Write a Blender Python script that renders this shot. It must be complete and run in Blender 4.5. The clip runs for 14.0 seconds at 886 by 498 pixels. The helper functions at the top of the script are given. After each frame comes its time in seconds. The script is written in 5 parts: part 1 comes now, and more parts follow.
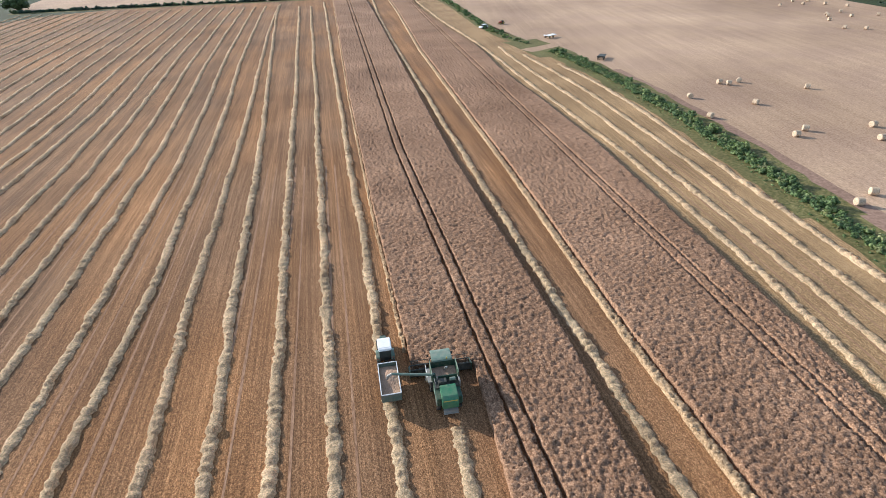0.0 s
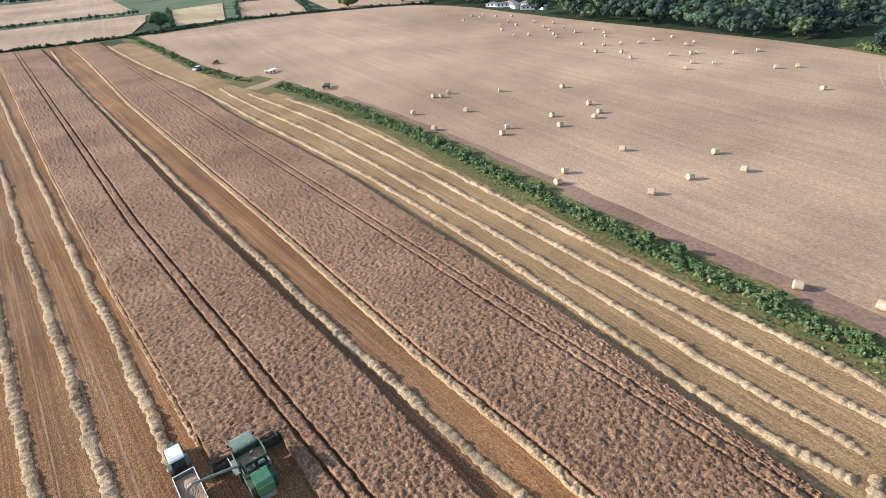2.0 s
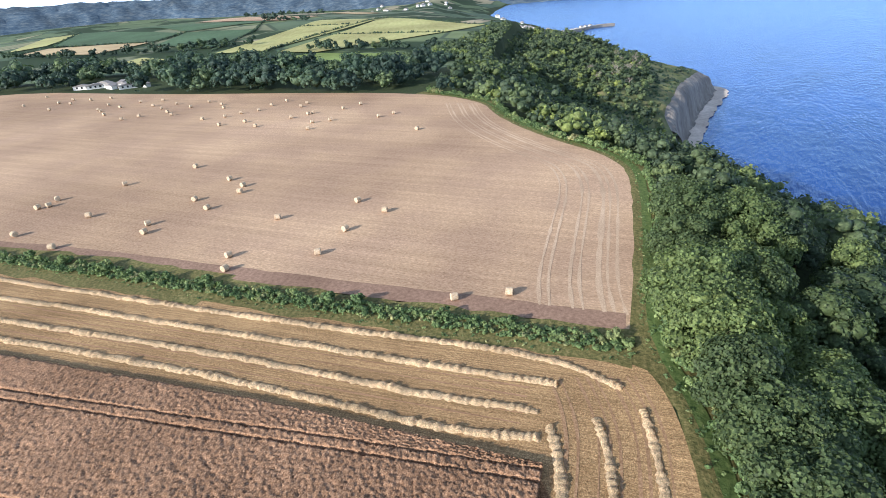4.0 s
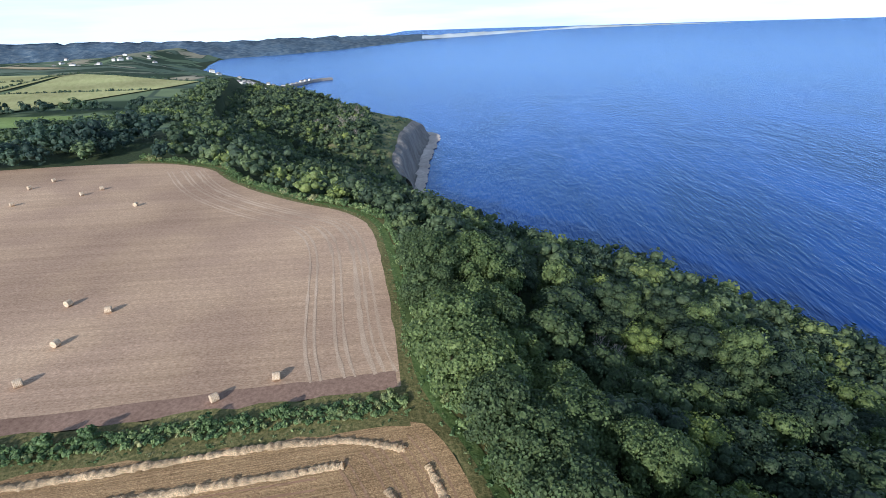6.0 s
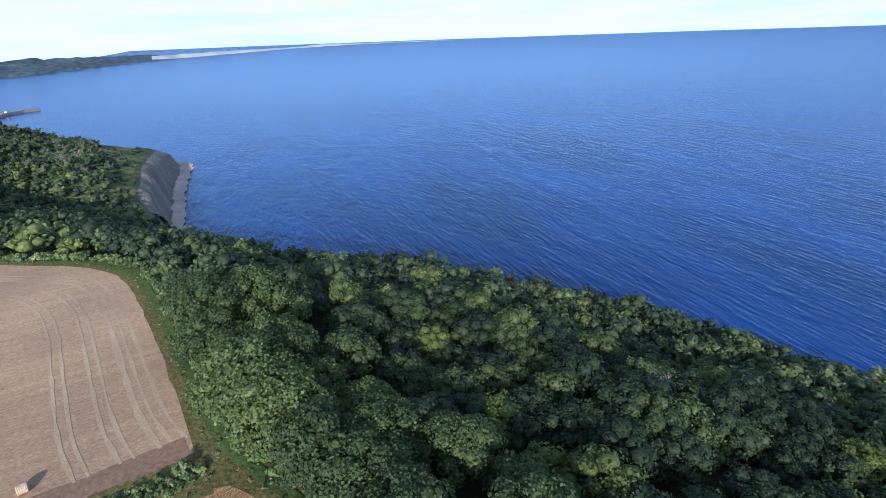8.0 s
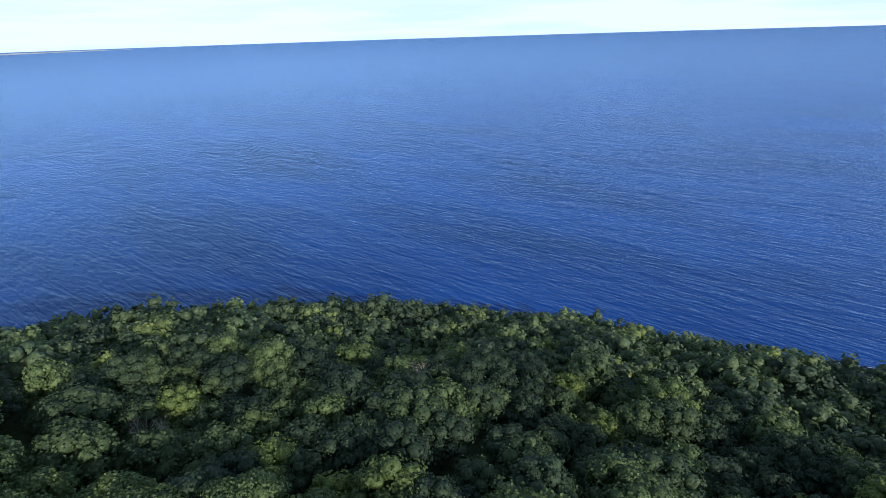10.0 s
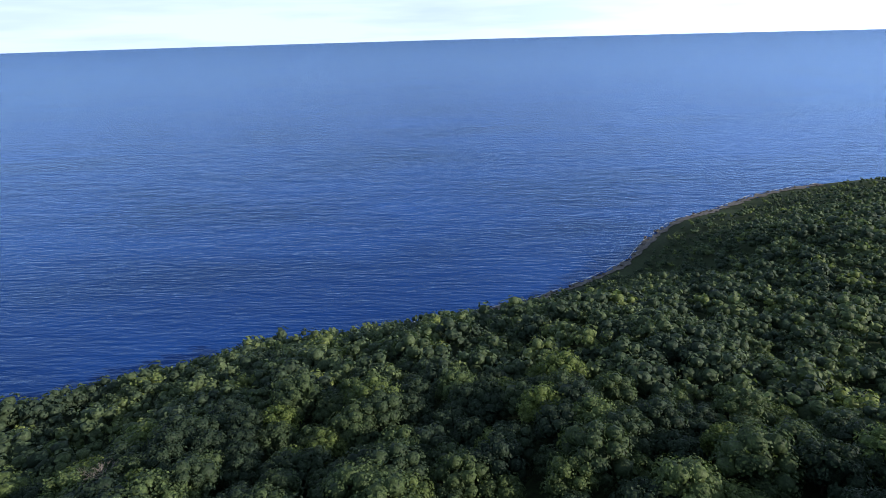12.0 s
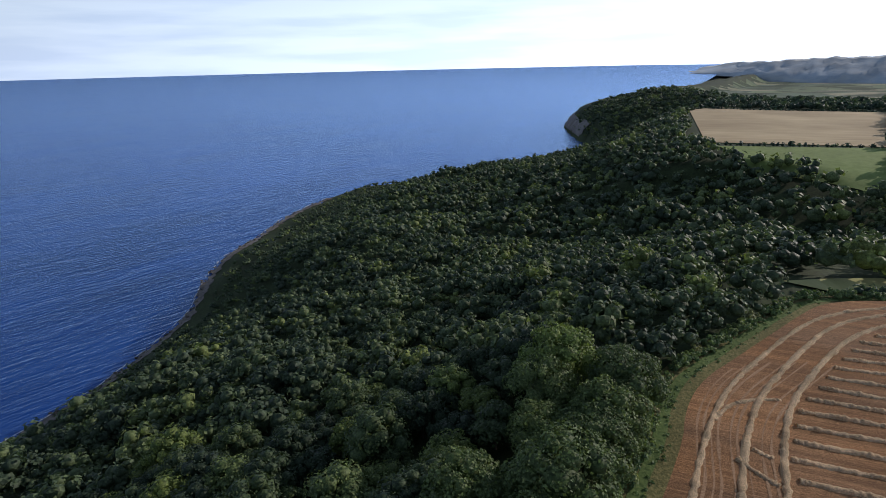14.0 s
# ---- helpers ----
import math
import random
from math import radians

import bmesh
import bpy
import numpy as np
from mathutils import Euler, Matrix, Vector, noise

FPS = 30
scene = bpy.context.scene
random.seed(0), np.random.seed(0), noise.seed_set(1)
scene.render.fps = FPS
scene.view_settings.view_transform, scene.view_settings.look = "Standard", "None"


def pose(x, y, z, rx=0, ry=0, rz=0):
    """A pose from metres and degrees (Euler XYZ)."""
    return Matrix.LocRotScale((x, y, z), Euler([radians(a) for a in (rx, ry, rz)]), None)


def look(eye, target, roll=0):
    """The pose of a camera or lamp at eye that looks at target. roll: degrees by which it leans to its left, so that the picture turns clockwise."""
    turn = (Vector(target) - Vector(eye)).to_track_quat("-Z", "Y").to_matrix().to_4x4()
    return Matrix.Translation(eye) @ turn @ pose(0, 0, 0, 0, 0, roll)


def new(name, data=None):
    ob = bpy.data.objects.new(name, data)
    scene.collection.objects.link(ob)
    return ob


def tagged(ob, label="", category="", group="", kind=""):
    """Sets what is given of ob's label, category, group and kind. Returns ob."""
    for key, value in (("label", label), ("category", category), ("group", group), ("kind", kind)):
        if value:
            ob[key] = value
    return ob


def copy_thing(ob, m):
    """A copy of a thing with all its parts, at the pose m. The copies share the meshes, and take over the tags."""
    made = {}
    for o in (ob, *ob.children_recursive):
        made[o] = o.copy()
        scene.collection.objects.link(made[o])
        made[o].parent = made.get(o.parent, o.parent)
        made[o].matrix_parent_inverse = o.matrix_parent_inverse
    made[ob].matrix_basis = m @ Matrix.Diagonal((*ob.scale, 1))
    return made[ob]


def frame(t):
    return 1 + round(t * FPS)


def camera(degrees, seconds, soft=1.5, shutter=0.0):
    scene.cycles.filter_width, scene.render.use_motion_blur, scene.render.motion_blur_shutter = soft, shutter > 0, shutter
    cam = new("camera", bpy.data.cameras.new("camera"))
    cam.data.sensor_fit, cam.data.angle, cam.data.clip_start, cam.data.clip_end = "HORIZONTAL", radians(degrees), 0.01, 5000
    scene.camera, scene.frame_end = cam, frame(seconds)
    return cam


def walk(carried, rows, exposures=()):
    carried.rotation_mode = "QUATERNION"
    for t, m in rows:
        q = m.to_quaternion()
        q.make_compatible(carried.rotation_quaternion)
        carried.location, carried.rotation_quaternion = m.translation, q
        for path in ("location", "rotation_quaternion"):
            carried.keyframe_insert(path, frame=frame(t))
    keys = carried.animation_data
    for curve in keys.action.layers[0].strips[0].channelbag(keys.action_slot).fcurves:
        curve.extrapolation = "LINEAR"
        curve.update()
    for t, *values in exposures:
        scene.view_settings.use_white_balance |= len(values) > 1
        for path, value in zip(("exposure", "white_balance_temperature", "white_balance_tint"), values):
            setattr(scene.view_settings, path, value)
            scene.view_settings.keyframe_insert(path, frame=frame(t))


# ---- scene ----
cam = camera(79.75, 14.0, soft=0.8)
# seconds, eye x y z, heading clockwise from +y, tilt, lean
ROWS = (
    (0.0, -0.00, -0.00, 40.00, 4.99, -31.40, -1.70),
    (0.5, 0.12, -0.01, 40.70, 9.76, -31.35, -1.94),
    (1.0, 0.42, -0.01, 41.45, 16.28, -31.42, -2.21),
    (1.5, 0.82, -0.03, 42.36, 24.14, -30.99, -2.70),
    (2.0, 1.18, -0.16, 43.24, 32.43, -30.29, -3.14),
    (2.5, 1.44, -0.12, 43.93, 41.24, -29.64, -3.45),
    (3.0, 1.75, -0.03, 44.75, 50.97, -28.54, -3.69),
    (3.5, 1.92, 0.02, 45.75, 60.93, -27.53, -3.80),
    (4.0, 2.08, -0.09, 46.71, 70.62, -26.64, -3.80),
    (4.2, 2.17, -0.12, 47.05, 74.52, -26.36, -3.81),
    (6.3, 4.12, -0.07, 50.32, 103.05, -22.48, -1.67),
    (6.5, 4.11, -0.07, 50.34, 105.54, -22.32, -1.72),
    (7.0, 4.21, -0.10, 50.52, 111.25, -22.15, -1.74),
    (7.5, 4.25, -0.18, 50.80, 116.84, -22.06, -1.91),
    (8.0, 4.25, -0.21, 51.06, 124.63, -21.97, -2.01),
    (8.2, 4.26, -0.22, 51.15, 128.23, -21.94, -2.12),
    (10.3, 5.62, -0.06, 54.32, 159.95, -22.14, -1.75),
    (10.5, 5.84, -0.10, 54.59, 163.66, -22.12, -1.75),
    (11.0, 6.42, -0.21, 55.27, 172.89, -22.10, -1.71),
    (11.5, 7.18, -0.38, 55.88, 182.87, -22.02, -1.61),
    (12.0, 8.11, -0.70, 56.38, 193.19, -21.98, -1.59),
    (12.5, 9.05, -1.17, 56.80, 204.23, -20.56, -1.54),
    (13.0, 9.99, -1.70, 57.18, 216.24, -19.36, -1.45),
    (13.5, 10.95, -2.29, 57.51, 229.36, -19.30, -1.35),
    (14.0, 11.96, -2.87, 57.86, 242.25, -19.20, -1.32),
)


def aim(x, y, z, heading, tilt, lean):
    h, p = radians(heading), radians(tilt)
    way = Vector((math.sin(h) * math.cos(p), math.cos(h) * math.cos(p), math.sin(p)))
    return look((x, y, z), Vector((x, y, z)) + way * 10, lean)


walk(cam, [(t, aim(*row)) for t, *row in ROWS], ((0, 0.42, 6350, 10), (4.2, 0.58, 6400, 10), (6.3, 0.05, 5900, 9), (8.2, -0.02, 5900, 9), (10.5, -0.1, 6200, 9), (12, -0.14, 6450, 11), (14, -0.72, 6500, 15)))

# ---- light ----
SUN_AZ, SUN_EL = radians(305), radians(21)
world = bpy.data.worlds.new("sky")
scene.world = world
world.use_nodes = True
wn = world.node_tree.nodes
wl = world.node_tree.links
sky = wn.new("ShaderNodeTexSky")
sky.sky_type, sky.sun_disc, sky.sun_elevation, sky.sun_rotation = "NISHITA", False, SUN_EL, SUN_AZ
sky.altitude, sky.air_density, sky.dust_density, sky.ozone_density = 60, 1.0, 0.6, 1.6
# thin high cloud: a bright veil low down, streaks above it
geo = wn.new("ShaderNodeTexCoord")
sep = wn.new("ShaderNodeSeparateXYZ")
wl.new(geo.outputs["Generated"], sep.inputs[0])
mapping = wn.new("ShaderNodeMapping")
mapping.inputs["Scale"].default_value = (1.6, 1.6, 16)
wl.new(geo.outputs["Generated"], mapping.inputs["Vector"])
streak = wn.new("ShaderNodeTexNoise")
streak.inputs["Scale"].default_value, streak.inputs["Detail"].default_value = 2.2, 5
wl.new(mapping.outputs[0], streak.inputs["Vector"])
veil = wn.new("ShaderNodeValToRGB")
veil.color_ramp.elements[0].position, veil.color_ramp.elements[0].color = 0.0, (0.92, 0.92, 0.92, 1)
veil.color_ramp.elements[1].position, veil.color_ramp.elements[1].color = 0.42, (0.10, 0.10, 0.10, 1)
mid_veil = veil.color_ramp.elements.new(0.15)
mid_veil.color = (0.55, 0.55, 0.55, 1)
wl.new(sep.outputs["Z"], veil.inputs[0])
tone = wn.new("ShaderNodeValToRGB")
tone.color_ramp.elements[0].position, tone.color_ramp.elements[0].color = 0.36, (6.3, 8.1, 10.9, 1)
tone.color_ramp.elements[1].position, tone.color_ramp.elements[1].color = 0.56, (7.8, 9.6, 12.0, 1)
wl.new(streak.outputs["Fac"], tone.inputs[0])
toward = wn.new("ShaderNodeVectorMath")
toward.operation = "DOT_PRODUCT"
toward.inputs[1].default_value = (math.sin(SUN_AZ) * math.cos(SUN_EL), math.cos(SUN_AZ) * math.cos(SUN_EL), math.sin(SUN_EL))
wl.new(geo.outputs["Generated"], toward.inputs[0])
glow = wn.new("ShaderNodeMapRange")
glow.inputs["From Min"].default_value, glow.inputs["From Max"].default_value = -0.3, 1.0
glow.inputs["To Min"].default_value, glow.inputs["To Max"].default_value = 1.1, 2.5
wl.new(toward.outputs["Value"], glow.inputs["Value"])
lit = wn.new("ShaderNodeVectorMath")
lit.operation = "SCALE"
wl.new(tone.outputs[0], lit.inputs[0])
wl.new(glow.outputs[0], lit.inputs["Scale"])
cover = wn.new("ShaderNodeMix")
cover.data_type = "RGBA"
wl.new(veil.outputs[0], cover.inputs[0])
wl.new(sky.outputs[0], cover.inputs[6])
wl.new(lit.outputs[0], cover.inputs[7])
wn["Background"].inputs["Strength"].default_value = 0.12
wl.new(cover.outputs[2], wn["Background"].inputs["Color"])
sun = new("sun", bpy.data.lights.new("sun", "SUN"))
sun.data.energy, sun.data.angle, sun.data.color = 5.0, radians(0.6), (1.0, 0.93, 0.84)
sun.matrix_world = look((0, 0, 300), (-300 * math.sin(SUN_AZ) * math.cos(SUN_EL), -300 * math.cos(SUN_AZ) * math.cos(SUN_EL), 300 - 300 * math.sin(SUN_EL)))


# ---- materials ----
def nodes_of(name):
    m = bpy.data.materials.new(name)
    m.use_nodes = True
    return m, m.node_tree.nodes, m.node_tree.links, m.node_tree.nodes["Principled BSDF"]


def noise_node(n, l, scale, detail=3.0, stretch=None, rough=0.55, coord="Object"):
    tc = n.new("ShaderNodeTexCoord")
    tex = n.new("ShaderNodeTexNoise")
    tex.inputs["Scale"].default_value, tex.inputs["Detail"].default_value, tex.inputs["Roughness"].default_value = scale, detail, rough
    if stretch:
        mp = n.new("ShaderNodeMapping")
        mp.vector_type = "TEXTURE"
        mp.inputs["Scale"].default_value = [1 / k for k in stretch[:3]]
        mp.inputs["Rotation"].default_value = (0, 0, radians(stretch[3]) if len(stretch) > 3 else 0)
        l.new(tc.outputs[coord], mp.inputs["Vector"])
        l.new(mp.outputs[0], tex.inputs["Vector"])
    else:
        l.new(tc.outputs[coord], tex.inputs["Vector"])
    return tex.outputs["Fac"]


def ramp(n, l, fac, stops):
    r = n.new("ShaderNodeValToRGB")
    for k, (p, c) in enumerate(stops):
        e = r.color_ramp.elements[k] if k < 2 else r.color_ramp.elements.new(p)
        e.position, e.color = p, (*c, 1)
    l.new(fac, r.inputs[0])
    return r.outputs[0]


def blend(n, l, a, b, fac, mode="MIX"):
    m = n.new("ShaderNodeMix")
    m.data_type, m.blend_type = "RGBA", mode
    for sock, val in ((m.inputs[6], a), (m.inputs[7], b), (m.inputs[0], fac)):
        if isinstance(val, (int, float)):
            sock.default_value = val
        elif isinstance(val, tuple):
            sock.default_value = (*val, 1)
        else:
            l.new(val, sock)
    return m.outputs[2]


def arith(n, l, op, a, b):
    m = n.new("ShaderNodeMath")
    m.operation = op
    for sock, val in ((m.inputs[0], a), (m.inputs[1], b)):
        if isinstance(val, (int, float)):
            sock.default_value = val
        else:
            l.new(val, sock)
    return m.outputs[0]


def bumped(n, l, bsdf, height, strength, distance):
    b = n.new("ShaderNodeBump")
    b.inputs["Strength"].default_value, b.inputs["Distance"].default_value = strength, distance
    l.new(height, b.inputs["Height"])
    l.new(b.outputs[0], bsdf.inputs["Normal"])


def soil_material(name, dark, mid, light, fine=3.0, coarse=0.03, stretch=None, bump=0.5, dist=0.05, rough=0.95, stripes=None, speck=None, thin=0.0):
    """Ground with grain, patches and, where given, drill rows."""
    m, n, l, b = nodes_of(name)
    c = ramp(n, l, noise_node(n, l, fine, 4, stretch, 0.7), ((0.30, dark), (0.5, mid), (0.72, light)))
    big = noise_node(n, l, coarse, 3)
    c = blend(n, l, c, ramp(n, l, big, ((0.3, (0.75, 0.72, 0.70)), (0.7, (1.2, 1.2, 1.2)))), 1.0, "MULTIPLY")
    if speck:
        tc = n.new("ShaderNodeTexCoord")
        cell, pick = n.new("ShaderNodeTexVoronoi"), n.new("ShaderNodeSeparateColor")
        cell.inputs["Scale"].default_value = speck[0]
        l.new(tc.outputs["Object"], cell.inputs["Vector"])
        l.new(cell.outputs["Color"], pick.inputs[0])
        c = blend(n, l, c, ramp(n, l, pick.outputs[0], ((0.0, (speck[1],) * 3), (0.6, (1.0, 1.0, 1.0)), (1.0, (speck[2],) * 3))), 1.0, "MULTIPLY")
    if stripes:
        for st in stripes:
            f = ramp(n, l, noise_node(n, l, st[0], 2, st[1]), ((0.40, st[2]), (0.60, st[3])))
            c = blend(n, l, c, f, 1.0, "MULTIPLY")
    l.new(c, b.inputs["Base Color"])
    b.inputs["Roughness"].default_value = rough
    b.inputs["Specular IOR Level"].default_value = 0.15
    bumped(n, l, b, noise_node(n, l, fine, 3, stretch, 0.7), bump, dist)
    if thin:
        # dry stalks let some light through
        through_it, both = n.new("ShaderNodeBsdfTranslucent"), n.new("ShaderNodeMixShader")
        l.new(blend(n, l, c, (1.2, 1.05, 0.8), 1.0, "MULTIPLY"), through_it.inputs["Color"])
        both.inputs[0].default_value = thin
        l.new(b.outputs[0], both.inputs[1])
        l.new(through_it.outputs[0], both.inputs[2])
        l.new(both.outputs[0], n["Material Output"].inputs["Surface"])
    return m


def paint_material(name, color, rough=0.45, metal=0.0, dirt=(0.25, 0.17, 0.10), amount=0.5, scale=2.5):
    """Painted or bare metal with dust on it."""
    m, n, l, b = nodes_of(name)
    f = ramp(n, l, noise_node(n, l, scale, 5, None, 0.65), ((0.42, (0, 0, 0)), (0.75, (amount,) * 3)))
    l.new(blend(n, l, color, dirt, f), b.inputs["Base Color"])
    l.new(ramp(n, l, noise_node(n, l, scale * 3, 3), ((0.3, (rough * 0.8,) * 3), (0.7, (min(1, rough * 1.5),) * 3))), b.inputs["Roughness"])
    b.inputs["Metallic"].default_value = metal
    return m


def leaf_material(name, dark, mid, light, warm, by_object=True, grain=2.2):
    m, n, l, b = nodes_of(name)
    geo = n.new("ShaderNodeNewGeometry")
    if by_object:
        tone = n.new("ShaderNodeObjectInfo").outputs["Random"]
    else:
        at = n.new("ShaderNodeAttribute")
        at.attribute_name = "tone"
        tone = at.outputs["Fac"]
    own = ramp(n, l, tone, ((0.0, dark), (0.45, mid), (0.8, light), (1.0, warm)))
    vary = ramp(n, l, geo.outputs["Random Per Island"], ((0.0, (0.68, 0.72, 0.72)), (1.0, (1.4, 1.35, 1.25))))
    fleck = noise_node(n, l, grain, 3, None, 0.7)
    tcv = n.new("ShaderNodeTexCoord")
    cell, pick = n.new("ShaderNodeTexVoronoi"), n.new("ShaderNodeSeparateColor")
    cell.inputs["Scale"].default_value = grain * 1.6
    l.new(tcv.outputs["Object"], cell.inputs["Vector"])
    l.new(cell.outputs["Color"], pick.inputs[0])
    c = blend(n, l, own, vary, 1.0, "MULTIPLY")
    c = blend(n, l, c, ramp(n, l, fleck, ((0.32, (0.78, 0.8, 0.82)), (0.5, (0.97, 0.97, 0.97)), (0.68, (1.3, 1.27, 1.18)))), 1.0, "MULTIPLY")
    c = blend(n, l, c, ramp(n, l, pick.outputs[0], ((0.0, (0.72, 0.72, 0.72)), (1.0, (1.4, 1.4, 1.38)))), 1.0, "MULTIPLY")
    l.new(c, b.inputs["Base Color"])
    b.inputs["Roughness"].default_value = 0.55
    b.inputs["Specular IOR Level"].default_value = 0.18
    bumped(n, l, b, fleck, 0.5, 0.5 / grain)
    thin = n.new("ShaderNodeBsdfTranslucent")
    l.new(blend(n, l, c, (1.25, 1.35, 0.75), 1.0, "MULTIPLY"), thin.inputs["Color"])
    both = n.new("ShaderNodeMixShader")
    both.inputs[0].default_value = 0.26
    l.new(b.outputs[0], both.inputs[1])
    l.new(thin.outputs[0], both.inputs[2])
    l.new(both.outputs[0], n["Material Output"].inputs["Surface"])
    return m


M_EARTH = soil_material("earth", (0.022, 0.026, 0.014), (0.036, 0.052, 0.022), (0.06, 0.085, 0.032), 0.8, 0.02)
ROWS_DIR = 6.2
M_STUBBLE = soil_material("stubble", (0.13, 0.066, 0.033), (0.274, 0.151, 0.077), (0.425, 0.26, 0.142), 9.0, 0.03, (1, 0.45, 1, ROWS_DIR), 0.8, 0.1, speck=(13.0, 0.55, 1.55),
                          stripes=((4.5, (1, 0.012, 1, ROWS_DIR), (0.80, 0.79, 0.78), (1.14, 1.14, 1.14)), (0.45, (1, 0.015, 1, ROWS_DIR), (0.82, 0.81, 0.80), (1.14, 1.12, 1.08)), (0.06, (1, 0.3, 1, ROWS_DIR), (0.92, 0.94, 1.0), (1.1, 1.02, 0.92))))
M_STUBBLE_PALE = soil_material("pale_stubble", (0.33, 0.22, 0.145), (0.44, 0.305, 0.21), (0.53, 0.385, 0.275), 3.2, 0.012, (1, 0.4, 1, -4), 0.5, 0.06, speck=(3.5, 0.88, 1.14),
                               stripes=((0.35, (1, 0.012, 1, -4), (0.95, 0.94, 0.93), (1.04, 1.035, 1.03)), (3.0, (1, 0.01, 1, -4), (0.93, 0.93, 0.92), (1.05, 1.05, 1.05)), (0.05, None, (0.95, 0.93, 0.93), (1.05, 1.04, 1.0))))
M_CROP = soil_material("ripe_crop", (0.15, 0.083, 0.048), (0.355, 0.208, 0.128), (0.56, 0.375, 0.25), 6.0, 0.05, None, 0.6, 0.06, speck=(6.5, 0.62, 1.36), thin=0.14)
M_STRAW = soil_material("straw", (0.46, 0.34, 0.20), (0.72, 0.56, 0.36), (0.88, 0.73, 0.51), 7.0, 0.12, None, 0.8, 0.15, speck=(9.0, 0.62, 1.3), thin=0.42)
M_BALE = soil_material("baled_straw", (0.40, 0.30, 0.20), (0.58, 0.46, 0.33), (0.70, 0.58, 0.43), 6.0, 0.5, None, 0.6, 0.05)
M_GRASS = soil_material("rough_grass", (0.045, 0.075, 0.022), (0.09, 0.135, 0.042), (0.15, 0.18, 0.065), 1.2, 0.05, None, 0.8, 0.2)
M_BANK = soil_material("weedy_bank", (0.06, 0.07, 0.025), (0.14, 0.13, 0.05), (0.27, 0.22, 0.10), 1.6, 0.08, None, 0.8, 0.2)
M_FIELD_GREEN = soil_material("pasture", (0.13, 0.18, 0.05), (0.17, 0.23, 0.07), (0.21, 0.27, 0.09), 0.2, 0.01, None, 0.3, 0.1)
M_FIELD_LIGHT = soil_material("cut_grass", (0.30, 0.30, 0.12), (0.36, 0.35, 0.15), (0.42, 0.40, 0.19), 0.2, 0.01, (0.2, 1, 1, 20), 0.3, 0.1)
M_FIELD_DARK = soil_material("root_crop", (0.05, 0.09, 0.05), (0.07, 0.12, 0.065), (0.09, 0.15, 0.08), 0.2, 0.01, None, 0.3, 0.1)
M_FIELD_TAN = soil_material("ripe_field", (0.36, 0.27, 0.16), (0.44, 0.34, 0.20), (0.52, 0.41, 0.26), 0.2, 0.01, (1, 0.1, 1, 10), 0.3, 0.1)
# far countryside: a patchwork of fields with dark hedges between
M_COUNTRY, n, l, b = nodes_of("countryside")
tc = n.new("ShaderNodeTexCoord")
warp = n.new("ShaderNodeMapping")
warp.inputs["Scale"].default_value, warp.inputs["Rotation"].default_value = (0.0042, 0.0075, 0.0), (0, 0, 0.5)
l.new(tc.outputs["Object"], warp.inputs["Vector"])
cells, hedges = n.new("ShaderNodeTexVoronoi"), n.new("ShaderNodeTexVoronoi")
hedges.feature = "DISTANCE_TO_EDGE"
for v in (cells, hedges):
    v.inputs["Scale"].default_value, v.inputs["Randomness"].default_value = 1.0, 0.75
    l.new(warp.outputs[0], v.inputs["Vector"])
hue = n.new("ShaderNodeSeparateColor")
l.new(cells.outputs["Color"], hue.inputs[0])
c = ramp(n, l, hue.outputs[0], ((0.0, (0.09, 0.13, 0.075)), (0.3, (0.15, 0.19, 0.095)), (0.6, (0.08, 0.12, 0.085)), (0.8, (0.23, 0.23, 0.14)), (1.0, (0.32, 0.27, 0.19))))
c = blend(n, l, c, ramp(n, l, noise_node(n, l, 0.02, 4), ((0.3, (0.8, 0.8, 0.8)), (0.7, (1.15, 1.15, 1.15)))), 1.0, "MULTIPLY")
c = blend(n, l, (0.06, 0.085, 0.055), c, ramp(n, l, hedges.outputs["Distance"], ((0.012, (0, 0, 0)), (0.026, (1, 1, 1)))))
copse = ramp(n, l, noise_node(n, l, 0.006, 4), ((0.50, (0, 0, 0)), (0.54, (1, 1, 1))))
l.new(blend(n, l, c, (0.03, 0.05, 0.025), copse), b.inputs["Base Color"])
b.inputs["Roughness"].default_value, b.inputs["Specular IOR Level"].default_value = 0.95, 0.1

M_CLIFF = soil_material("shale_cliff", (0.14, 0.128, 0.122), (0.21, 0.193, 0.183), (0.29, 0.268, 0.25), 0.15, 0.02, (1, 1, 0.25, 0), 1.0, 2.0)
M_BEACH = soil_material("shingle", (0.48, 0.40, 0.36), (0.58, 0.50, 0.45), (0.67, 0.59, 0.53), 0.3, 0.03, None, 0.4, 0.2)
# the blue haze of distance is put into this hill colour
M_HILL_HAZE = soil_material("far_hill", (0.035, 0.06, 0.095), (0.07, 0.108, 0.15), (0.17, 0.20, 0.215), 0.03, 0.005, (1, 1, 3, 0), 0.2, 2.0)
M_BARK = soil_material("bark", (0.05, 0.04, 0.03), (0.10, 0.08, 0.06), (0.16, 0.13, 0.10), 3.0, 0.5, (1, 1, 0.2, 0), 0.8, 0.05)
M_LEAF = leaf_material("leaves_lighter", (0.062, 0.090, 0.043), (0.086, 0.123, 0.052), (0.118, 0.159, 0.064), (0.138, 0.188, 0.059))
# inner trees: the slope's shade and bluish sky light put into the leaf colour
M_LEAF_SHADED = leaf_material("leaves_shaded", (0.028, 0.046, 0.030), (0.042, 0.065, 0.038), (0.068, 0.098, 0.044), (0.125, 0.165, 0.048))
